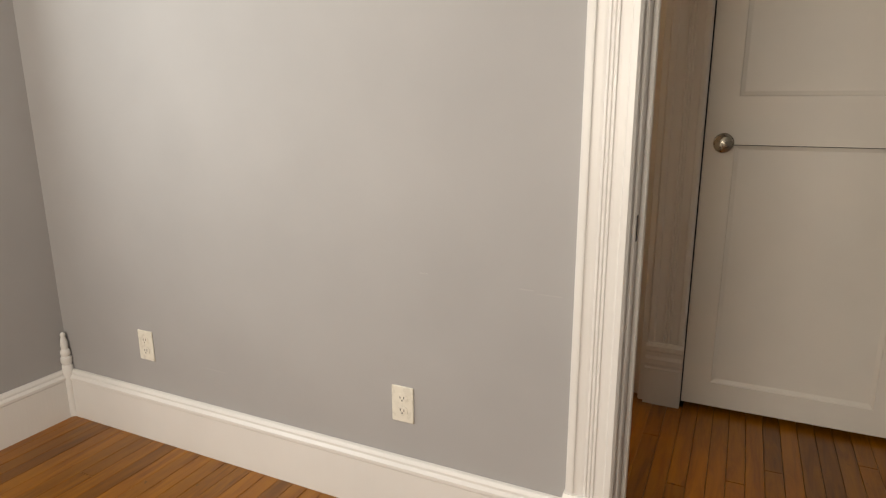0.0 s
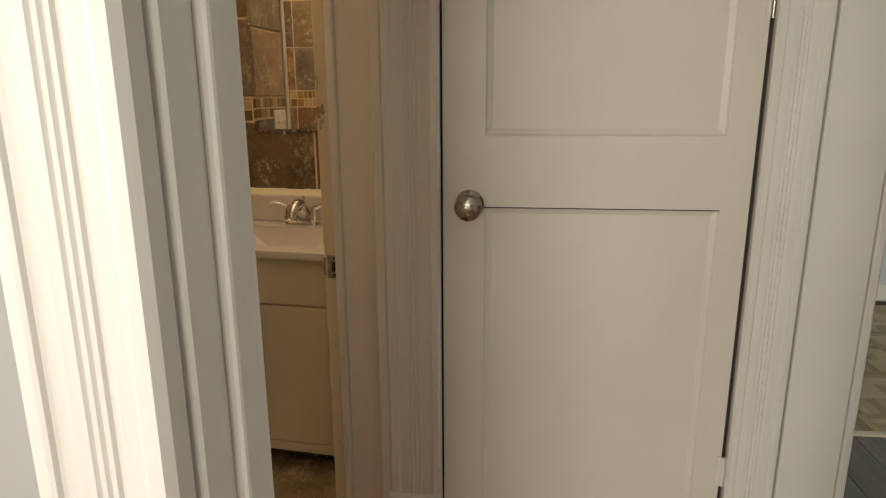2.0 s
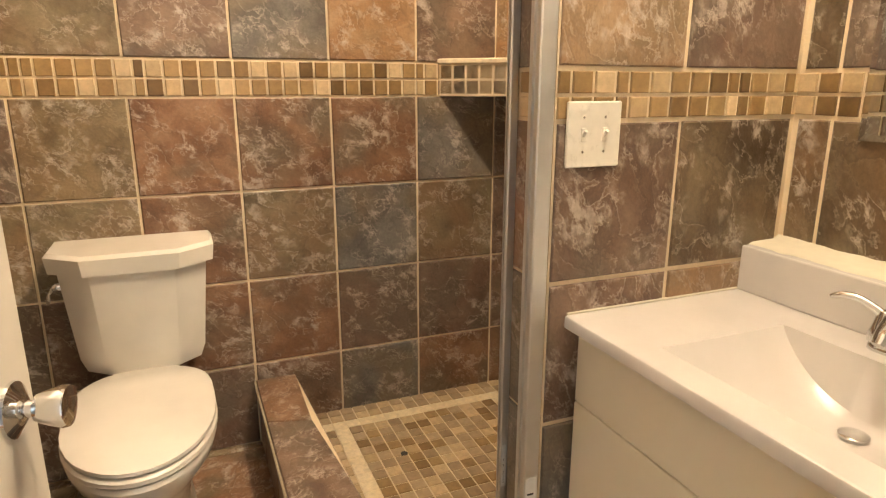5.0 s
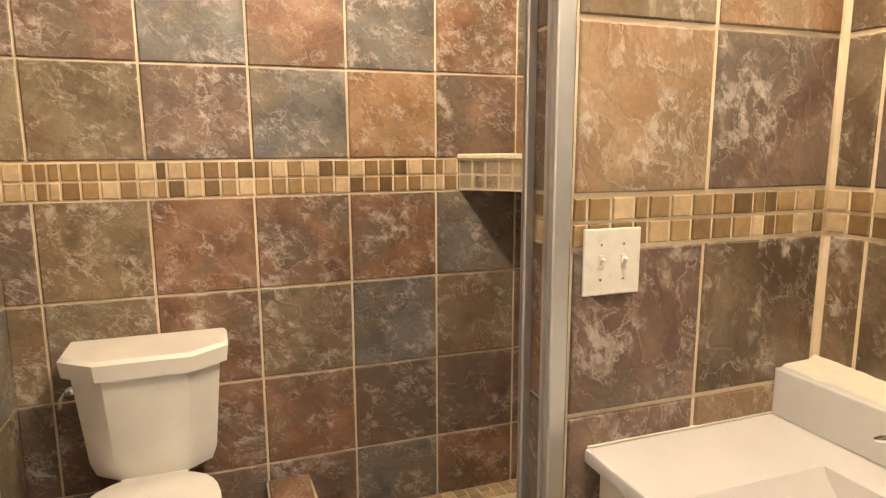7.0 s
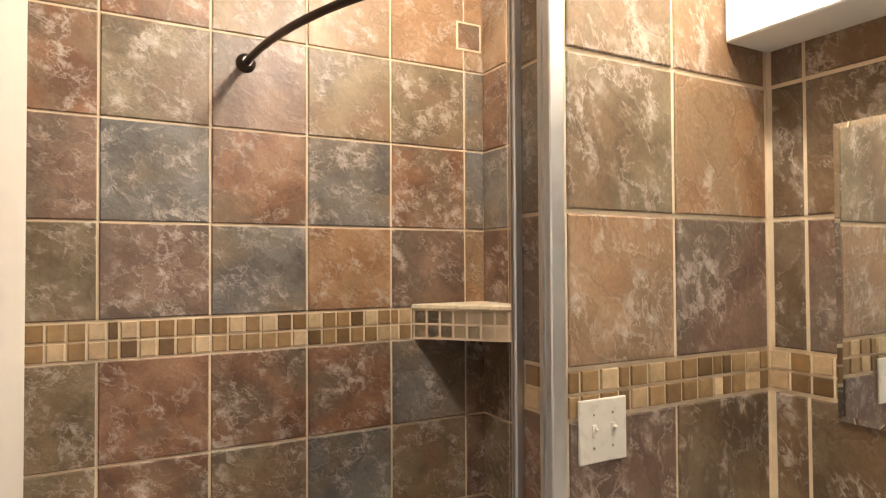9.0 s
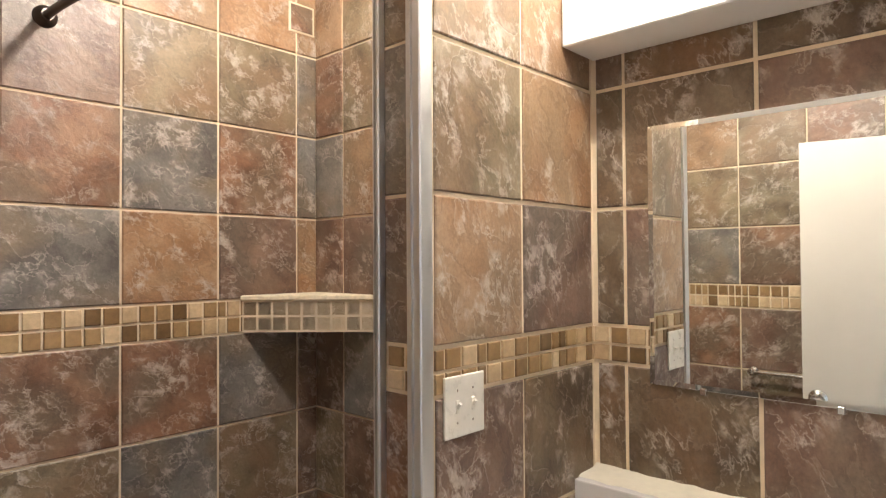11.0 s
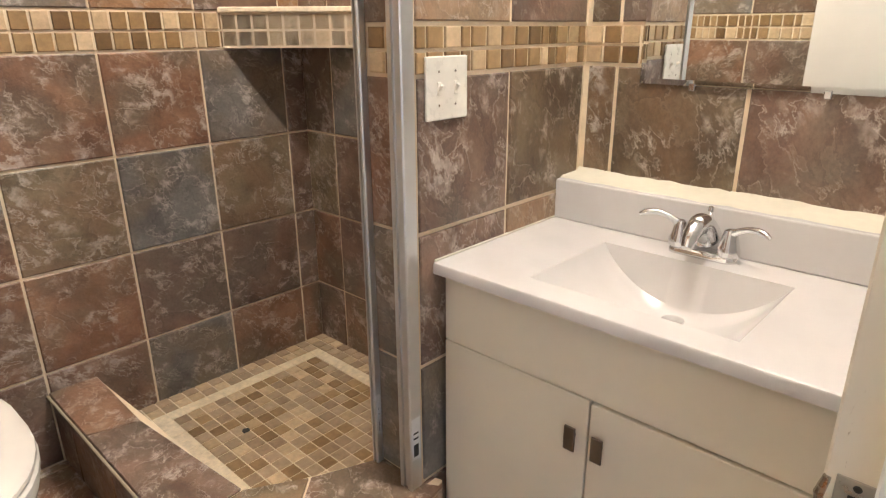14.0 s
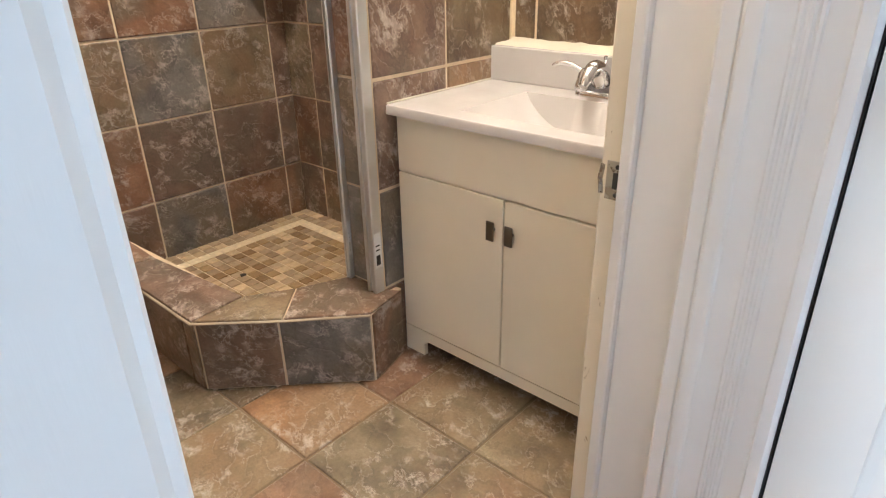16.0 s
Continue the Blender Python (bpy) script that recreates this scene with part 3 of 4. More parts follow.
# bath door, standing open into the bath
DOOR_M = Matrix.Translation((-0.607, 1.790, 0)) @ Matrix.Rotation(radians(180 - 11.2), 4, "Z")
bath_door = thing("bath_door", (-1.0, 1.87, 0), "open cream painted door with a worn chrome knob", "door")
part("slab", box(0, 0.80, -0.018, 0.018, 0.012, 2.10, 0.002), BATH_DOOR, bath_door, m=DOOR_M)
for side in (-1, 1):
    at = (0.742, side * 0.018, 0.950)
    k1 = part("knob", lathe([(0, 0.012), (0.024, 0.011), (0.028, 0.018), (0.044, 0.024), (0.060, 0.0285), (0.067, 0.027), (0.069, 0.019), (0.0695, 0.003)], at, (0, side, 0)), CHROME, bath_door, "worn chrome knob", DOOR_M, True)
    part("rose", lathe([(0, 0.038), (0.004, 0.037), (0.012, 0.022), (0.016, 0.014)], at, (0, side, 0)), CHROME, k1, "", DOOR_M, True)
part("latch_plate", box(0.7995, 0.8015, -0.012, 0.012, 0.920, 0.980), NICKEL, bath_door, m=DOOR_M)

# strike plate on the jamb
strike = thing("strike_plate", (-0.65, BATH_N, 0.93), "brass-toned strike plate with a dark latch hole", "strike plate")
part("plate", box(-0.664, -0.622, BATH_N - 0.0025, BATH_N, 0.878, 0.946, 0.0008), NICKEL, strike)
part("lip", tube(bmesh.new(), [(-0.672, BATH_N - 0.001, 0.886), (-0.676, BATH_N + 0.003, 0.912), (-0.672, BATH_N - 0.001, 0.938)], [0.004, 0.006, 0.004], 8), NICKEL, strike)
part("latch_hole", box(-0.651, -0.636, BATH_N - 0.0031, BATH_N - 0.001, 0.898, 0.927), DARK, strike, "dark latch hole")
for sz in (0.887, 0.937):
    part("screw", lathe([(0, 0.0045), (0.0012, 0.003)], (-0.644, BATH_N - 0.0024, sz), (0, -1, 0), 10), DARK, strike)

# ---- baseboard of the room ----
BASE = [(0, -0.015), (0.022, -0.015), (0.022, 0.150), (0.026, 0.155), (0.026, 0.166), (0.017, 0.175), (0.017, 0.183), (0.010, 0.193), (0, 0.195)]
single("baseboard", mitred(BASE, [(R_W + 0.002, R_S + 0.01), (R_W + 0.002, R_V - 0.002), (-0.319, R_V - 0.002)]), TRIM, "tall white moulded baseboard", **hall_kind)
single("baseboard_east", mitred(BASE, [(0.747, R_V - 0.002), (R_E - 0.002, R_V - 0.002)]), TRIM, "tall white moulded baseboard", **hall_kind)
finial = single("corner_finial", lathe([(0, 0.021), (0.20, 0.021), (0.225, 0.021), (0.232, 0.016), (0.240, 0.022), (0.262, 0.022), (0.268, 0.015), (0.276, 0.020), (0.292, 0.019), (0.300, 0.012), (0.312, 0.015), (0.335, 0.013), (0.352, 0.008), (0.362, 0.011), (0.370, 0.006), (0.374, 0.001)], (R_W + 0.020, R_V - 0.020, -0.012), k=18), TRIM, "white painted turned corner post on the baseboard", "corner post", m=HALL, smooth=True)


# ---- outlets and switches ----
def outlet(u, z, label):
    o = thing("power_outlet", HALL @ Vector((u, R_V, z)), label, "outlet", "outlets of the room wall")
    plate = part("cover_plate", box(u - 0.038, u + 0.038, R_V - 0.006, R_V, z - 0.06, z + 0.06, 0.003, 2), PLATE, o, m=HALL)
    for dz in (-0.021, 0.021):
        f = part("receptacle", rings(bmesh.new(), [[(p, R_V - d, q) for p, q in rounded(u, z + dz, 0.0175, 0.0145, 0.011)] for d in (0.004, 0.0085)]), PLATE, o, m=HALL)
        for du in (-0.0065, 0.0065):
            part("slot", box(u + du - 0.0012, u + du + 0.0012, R_V - 0.0089, R_V - 0.007, z + dz - 0.001, z + dz + 0.007), DARK, f, m=HALL)
        part("ground_hole", lathe([(0, 0.0026), (0.0012, 0.0026)], (u, R_V - 0.0079, z + dz - 0.007), (0, -1, 0), 8), DARK, f, m=HALL)
    part("screw", lathe([(0, 0.003), (0.001, 0.002)], (u, R_V - 0.006, z), (0, -1, 0), 8), PLATE, o, m=HALL)
    return o


outlet(-0.836, 0.374, "ivory duplex power outlet low on the grey wall")
outlet(-1.957, 0.377, "ivory duplex power outlet near the room corner")

SW_Y, SW_Z = 2.973, 1.257
switch = thing("light_switch", (P_X + PROUD, SW_Y, SW_Z), "ivory double toggle light switch on the tiled partition", "light switch")
XF = P_X + PROUD + 0.001
part("cover_plate", box(XF, XF + 0.007, SW_Y - 0.066, SW_Y + 0.066, SW_Z - 0.067, SW_Z + 0.067, 0.003, 2), PLATE, switch)
for dy in (-0.026, 0.026):
    tg = part("toggle", box(XF + 0.006, XF + 0.009, SW_Y + dy - 0.006, SW_Y + dy + 0.006, SW_Z - 0.014, SW_Z + 0.014, 0.001), PLATE, switch)
    part("lever", tube(bmesh.new(), [(XF + 0.007, SW_Y + dy, SW_Z - 0.002), (XF + 0.016, SW_Y + dy, SW_Z + 0.008)], [0.005, 0.004], 8), PLATE, tg)
    for dz in (-0.035, 0.035):
        part("screw", lathe([(0, 0.0035), (0.0015, 0.002)], (XF + 0.0065, SW_Y + dy, SW_Z + dz), (1, 0, 0), 8), NICKEL, switch)

# ---- vanity ----
V0, V1, VF, VTOP = P_X + 0.012, E_X - 0.03, 2.965, 0.8635
vanity = thing("vanity_cabinet", ((V0 + V1) / 2, (VF + N_Y) / 2, 0), "cream two-door vanity cabinet with small dark pulls", "vanity")
VB = VTOP - 0.028
body = bmesh.new()
add_box(body, V0, V0 + 0.018, VF + 0.018, N_Y - 0.012, 0.1002, VB)
add_box(body, V1 - 0.018, V1, VF + 0.018, N_Y - 0.012, 0.1002, VB)
add_box(body, V0 + 0.018, V1 - 0.018, N_Y - 0.02, N_Y - 0.012, 0.10, VB)
add_box(body, V0 + 0.018, V1 - 0.018, VF + 0.018, N_Y - 0.02, 0.10, 0.118)
add_box(body, V0, V0 + 0.018, VF + 0.012, N_Y - 0.012, 0.0, 0.10)
add_box(body, V1 - 0.018, V1, VF + 0.012, N_Y - 0.012, 0.0, 0.10)
part("body", body, VANITY, vanity)
VM = -1.137
part("drawer_front", box(V0, V1, VF, VF + 0.018, 0.655, VB - 0.002, 0.002), VANITY, vanity)
apron = bmesh.new()
rings(apron, [[(x, y, z) for x, z in ((V0, 0.0), (V0 + 0.085, 0.0), (V0 + 0.085, 0.045), (V0 + 0.105, 0.060), (V1 - 0.105, 0.060), (V1 - 0.085, 0.045), (V1 - 0.085, 0.0), (V1, 0.0), (V1, 0.098), (V0, 0.098))] for y in (VF, VF + 0.016)])
part("toe_apron", apron, VANITY, vanity)
# set-back board coloured near-black to stand for the shade under the cabinet
part("toe_shadow_board", box(V0 + 0.018, V1 - 0.018, VF + 0.10, VF + 0.11, 0.0, 0.10), DARK, vanity, "near-black board painted as the shade under the cabinet")
for x0, x1, hx, top_z in ((V0 + 0.001, VM - 0.002, VM - 0.032, 0.6525), (VM + 0.002, V1 - 0.001, VM + 0.032, 0.6490)):
    d = part("door", box(x0, x1, VF - 0.002, VF + 0.016, 0.102, top_z, 0.003, 2), VANITY, vanity)
    h = part("handle", box(hx - 0.013, hx + 0.013, VF - 0.024, VF - 0.019, 0.530, 0.588, 0.001), PULL, d, "small dark rectangular pull")
    part("handle_post", lathe([(0, 0.005), (0.018, 0.005)], (hx, VF - 0.002, 0.559), (0, -1, 0), 10), PULL, d)

top = thing("washbasin", ((V0 + V1) / 2, (VF + N_Y) / 2, VB), "glossy white marble-look washbasin slab resting on the cream cabinet", "sink")
T0, T1, TF, TB = V0 - 0.006, V1 + 0.022, VF - 0.034, 3.466
BX, BY, HX, HY = -1.108, 3.1685, 0.222, 0.1635



slab = bmesh.new()
EDGE = 0.006
# top face round the basin opening, with an eased front edge
X0, X1, Y0, Y1 = BX - HX, BX + HX, BY - HY, BY + HY
xs = [T0, X0, X1, T1]
ys = [TF + EDGE, Y0, Y1, TB]
for gx in range(3):
    for gy in range(3):
        if (gx, gy) != (1, 1):
            slab.faces.new([slab.verts.new(q) for q in ((xs[gx], ys[gy], VTOP), (xs[gx + 1], ys[gy], VTOP), (xs[gx + 1], ys[gy + 1], VTOP), (xs[gx], ys[gy + 1], VTOP))])
edge = [(TF + EDGE, VTOP), (TF + EDGE * 0.4, VTOP - EDGE * 0.25), (TF, VTOP - EDGE), (TF, VB), (TB, VB), (TB, VTOP)]
for (ya, za), (yb, zb) in zip(edge, edge[1:4]):
    slab.faces.new([slab.verts.new(q) for q in ((T0, ya, za), (T1, ya, za), (T1, yb, zb), (T0, yb, zb))])
for tx in (T0, T1):
    slab.faces.new([slab.verts.new((tx, y, z)) for y, z in edge])
slab.faces.new([slab.verts.new(q) for q in ((T0, TB, VB), (T1, TB, VB), (T1, TB, VTOP), (T0, TB, VTOP))])
# bowl: a curved trough between a steep back and a steep front
NX, NY, DEPTH = 36, 14, 0.132


def bowl(i, j):
    f, g = 2 * i / NX - 1, j / NY
    z = DEPTH * max(0.0, 1 - abs(f) ** 2.1) ** 0.85
    lean = 0.16 * z
    y0, y1 = Y0 + lean * 4.6, Y1 - lean
    side = min(g, 1 - g) * NY
    lift = 0.0
    if side < 2.5:
        lift = z * 0.16 * (1 - side / 2.5) ** 2
    return (BX + HX * f, y0 + (y1 - y0) * g, VTOP - z + lift)


grid = [[slab.verts.new(bowl(i, j)) for j in range(NY + 1)] for i in range(NX + 1)]
for i in range(NX):
    for j in range(NY):
        slab.faces.new((grid[i][j], grid[i + 1][j], grid[i + 1][j + 1], grid[i][j + 1]))
    for j, yy in ((0, Y0), (NY, Y1)):
        xa, xb = grid[i][j].co.x, grid[i + 1][j].co.x
        slab.faces.new((grid[i][j], grid[i + 1][j], slab.verts.new((xb, yy, VTOP)), slab.verts.new((xa, yy, VTOP))))
bmesh.ops.remove_doubles(slab, verts=slab.verts, dist=0.0003)


def caulk_strip():
    """A hand-smeared wedge of caulk from the splash's top up to the tiles."""
    wob, loops = random.Random(5), []
    for k in range(29):
        x = T0 + (T1 - T0) * k / 28
        f, h = TB - 0.012 + wob.uniform(-0.006, 0.006), 0.992 + wob.uniform(-0.003, 0.003)
        loops.append([(x, f, 0.9775), (x, f + 0.012, 0.982), (x, N_Y - 0.02, 0.984), (x, N_Y - 0.004, h), (x, N_Y - 0.004, 0.95), (x, TB, 0.95)])
    return rings(bmesh.new(), loops)


counter = part("countertop", slab, MARBLE, top, "white top with a moulded basin", smooth=True)
part("backsplash", box(T0, T1, TB - 0.033, TB, VTOP + 0.0005, 0.977, 0.004, 2), MARBLE, top)
part("caulk_bead", caulk_strip(), CAULK, top, "uneven cream caulk along the wall", smooth=True)
part("caulk_bead", box(T0 - 0.004, T0 + 0.003, TF + 0.004, TB, VTOP + 0.0005, VTOP + 0.006, 0.002), CAULK, top)
drain = part("drain", lathe([(0, 0.026), (0.004, 0.026), (0.006, 0.020), (0.0065, 0.004)], (BX, 3.268, VTOP - 0.127), k=20), CHROME, top, "chrome pop-up drain", smooth=True)

# faucet with two levers
FX, FY = -1.107, 3.393
faucet = thing("faucet", (FX, FY, VTOP), "chrome two-handle bathroom faucet", "faucet")
part("base", rings(bmesh.new(), [[(x, y, VTOP + z) for x, y in rounded(FX, FY, 0.080 - i, 0.026 - i, 0.025 - i, 7)] for z, i in ((0.001, 0), (0.008, 0), (0.016, 0.004), (0.019, 0.010))]), CHROME, faucet, smooth=True)
part("spout", tube(bmesh.new(), curve_points(lambda f: (FX, FY + 0.012 - 0.115 * f, VTOP + 0.02 + 0.075 * math.sin(math.pi * (0.12 + 0.72 * f)) ** 1.0 - 0.01 * f), 12), [0.034, 0.033, 0.031, 0.029, 0.027, 0.025, 0.0235, 0.022, 0.0205, 0.019, 0.0175, 0.013], 18), CHROME, faucet, smooth=True)
part("lift_rod", lathe([(0, 0.003), (0.05, 0.003), (0.052, 0.007), (0.062, 0.006), (0.064, 0.002)], (FX, FY + 0.02, VTOP + 0.055), k=12), CHROME, faucet, smooth=True)
for s in (-1, 1):
    hub = part("handle_hub", lathe([(0, 0.026), (0.014, 0.026), (0.030, 0.021), (0.048, 0.017), (0.060, 0.014), (0.064, 0.006)], (FX + s * 0.058, FY, VTOP + 0.017), k=20), CHROME, faucet, smooth=True)
    part("lever", tube(bmesh.new(), curve_points(lambda f: (FX + s * (0.056 + 0.095 * f), FY - 0.002 - 0.030 * f, VTOP + 0.066 + 0.034 * math.sin(f * 2.2) - 0.010 * f), 10), [0.011, 0.0095, 0.008, 0.0072, 0.007, 0.007, 0.0072, 0.0075, 0.007, 0.004], 12), CHROME, hub, smooth=True)

# mirror
mirror = thing("mirror", (-1.097, N_Y - 0.01, 1.59), "frameless wall mirror hung on slate tiles above the sink", "mirror")
MX0, MX1, MZ0, MZ1, MY = -1.381, -0.800, 1.240, 1.932, N_Y - 0.016
glass = bmesh.new()
i = 0.014
rings(glass, [[(MX0, MY + 0.012, MZ0), (MX1, MY + 0.012, MZ0), (MX1, MY + 0.012, MZ1), (MX0, MY + 0.012, MZ1)],
              [(MX0, MY + 0.0025, MZ0), (MX1, MY + 0.0025, MZ0), (MX1, MY + 0.0025, MZ1), (MX0, MY + 0.0025, MZ1)],
              [(MX0 + i, MY, MZ0 + i), (MX1 - i, MY, MZ0 + i), (MX1 - i, MY, MZ1 - i), (MX0 + i, MY, MZ1 - i)]])
part("mirror_glass", glass, MIRROR, mirror)
for cx in (MX0 + 0.14, MX1 - 0.14):
    part("clip", box(cx - 0.008, cx + 0.008, MY - 0.003, N_Y + 0.001, MZ0 - 0.012, MZ0 + 0.006, 0.002), CHROME, mirror, "small chrome mirror clip")

# ---- toilet ----
TY = 2.008
toilet = thing("toilet", (-2.45, TY, 0), "white two-piece toilet with a closed lid beside the shower", "toilet")


def oval(cx, cy, hx, hy, z, k=32, back=0.5):
    """Egg-shaped loop: pointed to +x, squarer at the back."""
    pts = []
    for j in range(k):
        a = 2 * math.pi * j / k
        c, s = math.cos(a), math.sin(a)
        if c < 0:
            c = -abs(c) ** back
            s = math.copysign(abs(s) ** 0.75, s)
        pts.append((cx + hx * c, cy + hy * s, z))
    return pts


part("bowl", rings(bmesh.new(), [oval(-2.36, TY, 0.24, 0.115, 0.0), oval(-2.36, TY, 0.235, 0.11, 0.05), oval(-2.33, TY, 0.20, 0.10, 0.12), oval(-2.31, TY, 0.215, 0.112, 0.22), oval(-2.27, TY, 0.265, 0.15, 0.31),
                                    oval(-2.25, TY, 0.30, 0.188, 0.37), oval(-2.245, TY, 0.31, 0.197, 0.405), oval(-2.245, TY, 0.305, 0.193, 0.418)]), PORCELAIN, toilet, smooth=True)
part("seat", rings(bmesh.new(), [oval(-2.245, TY, 0.300, 0.195, 0.420), oval(-2.243, TY, 0.308, 0.201, 0.425), oval(-2.243, TY, 0.308, 0.201, 0.436), oval(-2.245, TY, 0.302, 0.196, 0.442)]), SEAT, toilet, smooth=True)
part("lid", rings(bmesh.new(), [oval(-2.247, TY, 0.296, 0.192, 0.446), oval(-2.245, TY, 0.304, 0.199, 0.451), oval(-2.245, TY, 0.303, 0.198, 0.460), oval(-2.25, TY, 0.285, 0.182, 0.469), oval(-2.25, TY, 0.16, 0.10, 0.473)]), SEAT, toilet, "closed white lid", smooth=True)


def tank_loop(z, w, d, chamfer, front):
    """Tank outline: flat back, front corners cut off."""
    x0, x1 = W_X + 0.012, front
    return [(x0, TY - w, z), (x1 - chamfer, TY - w, z), (x1, TY - w + chamfer * 1.25, z), (x1, TY + w - chamfer * 1.25, z), (x1 - chamfer, TY + w, z), (x0, TY + w, z)]


def bev(bm, off, seg=3, limit=30):
    es = [e for e in bm.edges if len(e.link_faces) == 2 and e.calc_face_angle(0) > radians(limit)]
    bmesh.ops.bevel(bm, geom=es, offset=off, segments=seg, affect="EDGES", profile=0.5)
    return bm


part("tank", bev(rings(bmesh.new(), [tank_loop(0.455, 0.172, 0.2, 0.055, -2.560), tank_loop(0.50, 0.188, 0.2, 0.065, -2.545), tank_loop(0.80, 0.215, 0.2, 0.075, -2.520)]), 0.012, limit=20), PORCELAIN, toilet, smooth=True)
part("tank_lid", bev(rings(bmesh.new(), [tank_loop(0.800, 0.236, 0.2, 0.082, -2.500), tank_loop(0.852, 0.242, 0.2, 0.084, -2.493), tank_loop(0.864, 0.232, 0.2, 0.082, -2.503)]), 0.007, limit=20), PORCELAIN, toilet, smooth=True)
part("tank_bracket", box(-2.70, -2.54, TY - 0.10, TY + 0.10, 0.405, 0.456, 0.01, 2), PORCELAIN, toilet, smooth=True)
lever = part("flush_lever", lathe([(0, 0.014), (0.012, 0.014), (0.020, 0.010)], (-2.585, TY - 0.209, 0.755), (0.3, -1, 0), 14), CHROME, toilet, "chrome flush lever", smooth=True)
part("lever_arm", tube(bmesh.new(), [(-2.585, TY - 0.228, 0.755), (-2.55, TY - 0.236, 0.742), (-2.515, TY - 0.232, 0.730)], [0.006, 0.005, 0.006], 8), CHROME, lever, smooth=True)
part("bolt_cap_gap", box(-2.20, -2.13, TY + 0.089, TY + 0.104, 0.052, 0.066, 0.003), DARK, toilet, "dark bolt slot in the foot")

# ---- shower ----


def channel(name, x, y, w, d, z0, z1, turn, label):
    ob = thing(name, (x, y, z0), label, "metal channel", "shower door channels")
    m = Matrix.Translation((x, y, 0)) @ Matrix.Rotation(radians(turn), 4, "Z")
    e = 0.003
    prof = [(-w / 2, 0), (-w / 2, -d + e), (-w / 2 + e, -d), (-w * 0.16, -d), (-w * 0.14, -d + 0.006), (w * 0.14, -d + 0.006), (w * 0.16, -d), (w / 2 - e, -d), (w / 2, -d + e), (w / 2, 0)]
    part("channel", rings(bmesh.new(), [[(a, b, z) for a, b in prof] for z in (z0, z1)]), ALUMINIUM, ob, m=m)
    st = part("sticker", box(w / 2 + 0.0002, w / 2 + 0.001, -d + 0.004, -0.004, z0 + 0.09, z0 + 0.21), PAPER, ob, "white paper sticker with dark print", m=m)
    for lo, hi in ((0.10, 0.135), (0.15, 0.155), (0.165, 0.17)):
        part("print_bar", box(w / 2 + 0.0011, w / 2 + 0.0015, -d + 0.009, -0.010, z0 + lo, z0 + hi), DARK, st, m=m)
    return ob


channel("shower_channel", P_X - 0.014, P_END - PROUD - 0.001, 0.044, 0.036, CURB_Z + 0.002, CEIL - 0.01, 0, "upright brushed aluminium channel on the partition corner")
channel("shower_channel", P_BACK + 0.007, P_END - PROUD - 0.001, 0.022, 0.020, CURB_Z + 0.002, CEIL - 0.01, 0, "upright brushed aluminium channel on the shower side")

shelf = thing("corner_shelf", (W_X + 0.1, SH_Y - 0.1, 1.31), "tiled corner shelf edged with small mosaic tiles", "shelf")
SHA, SHB = (W_X + PROUD, 3.118), (-2.385, SH_Y - PROUD)
SHC = (W_X + PROUD, SH_Y - PROUD)
part("slab", prism([SHA, SHB, SHC], 1.316, 1.432), GROUT, shelf)
part("top_tile", prism([(SHA[0], SHA[1] - 0.012), (SHB[0] + 0.012, SHB[1]), SHC], 1.4325, 1.452, 0.004), M_CREAM, shelf, "cream grouted top")
sd = (Vector(SHB) - Vector(SHA))
sl, sd = sd.length, sd.normalized()
SH_M = Matrix(((sd.x, sd.y, 0, SHA[0]), (sd.y, -sd.x, 0, SHA[1]), (0, 0, 1, 0), (0, 0, 0, 1)))

bar = thing("towel_bar", (-1.52, S_Y, 0.985), "dark chrome towel bar on the tiled wall behind the door", "towel bar")
part("bar", tube(bmesh.new(), [(-1.70, S_Y + 0.058, 0.985), (-1.34, S_Y + 0.058, 0.985)], 0.009, 12), CHROME, bar, smooth=True)
for bx in (-1.70, -1.34):
    part("post", lathe([(0, 0.024), (0.008, 0.023), (0.014, 0.012), (0.045, 0.012), (0.050, 0.017), (0.066, 0.017), (0.071, 0.008)], (bx, S_Y + PROUD, 0.985), (0, 1, 0), 16), CHROME, bar, smooth=True)

drain_hole = single("floor_drain", lathe([(0, 0.013), (0.0065, 0.013), (0.007, 0.009)], (-2.35, 2.82, 0.0685), k=14), DARK, "small dark drain hole in the mosaic shower floor", "drain", smooth=True)

rod = thing("shower_rod", (W_X, 2.479, 2.303), "curved dark metal shower curtain rod", "curtain rod")
part("rod", tube(bmesh.new(), curve_points(lambda f: (W_X + 0.01 + 1.10 * math.sin(f * 1.45), 2.479 + 0.02 * f + 0.62 * (1 - math.cos(f * 1.45)), 2.303), 20), 0.0125, 12), ROD, rod, smooth=True)
part("flange", lathe([(0, 0.034), (0.006, 0.033), (0.014, 0.022), (0.030, 0.017)], (W_X + PROUD, 2.479, 2.303), (1, 0, 0), 20), ROD, rod, "dark round wall flange", smooth=True)

# ---- ceiling lamp of the bath ----
for at in (BATH_LAMP, SHOWER_LAMP):
    holder = thing("ceiling_lamp", (at[0], at[1], CEIL), "plain white lamp holder on the bath ceiling", "ceiling lamp", "bath ceiling lamps")
    part("canopy", lathe([(0, 0.06), (0.02, 0.058), (0.040, 0.03), (0.06, 0.022)], (at[0], at[1], CEIL), (0, 0, -1), 24), PORCELAIN, holder, smooth=True)

# ---- windows (behind the camera, for the daylight) ----


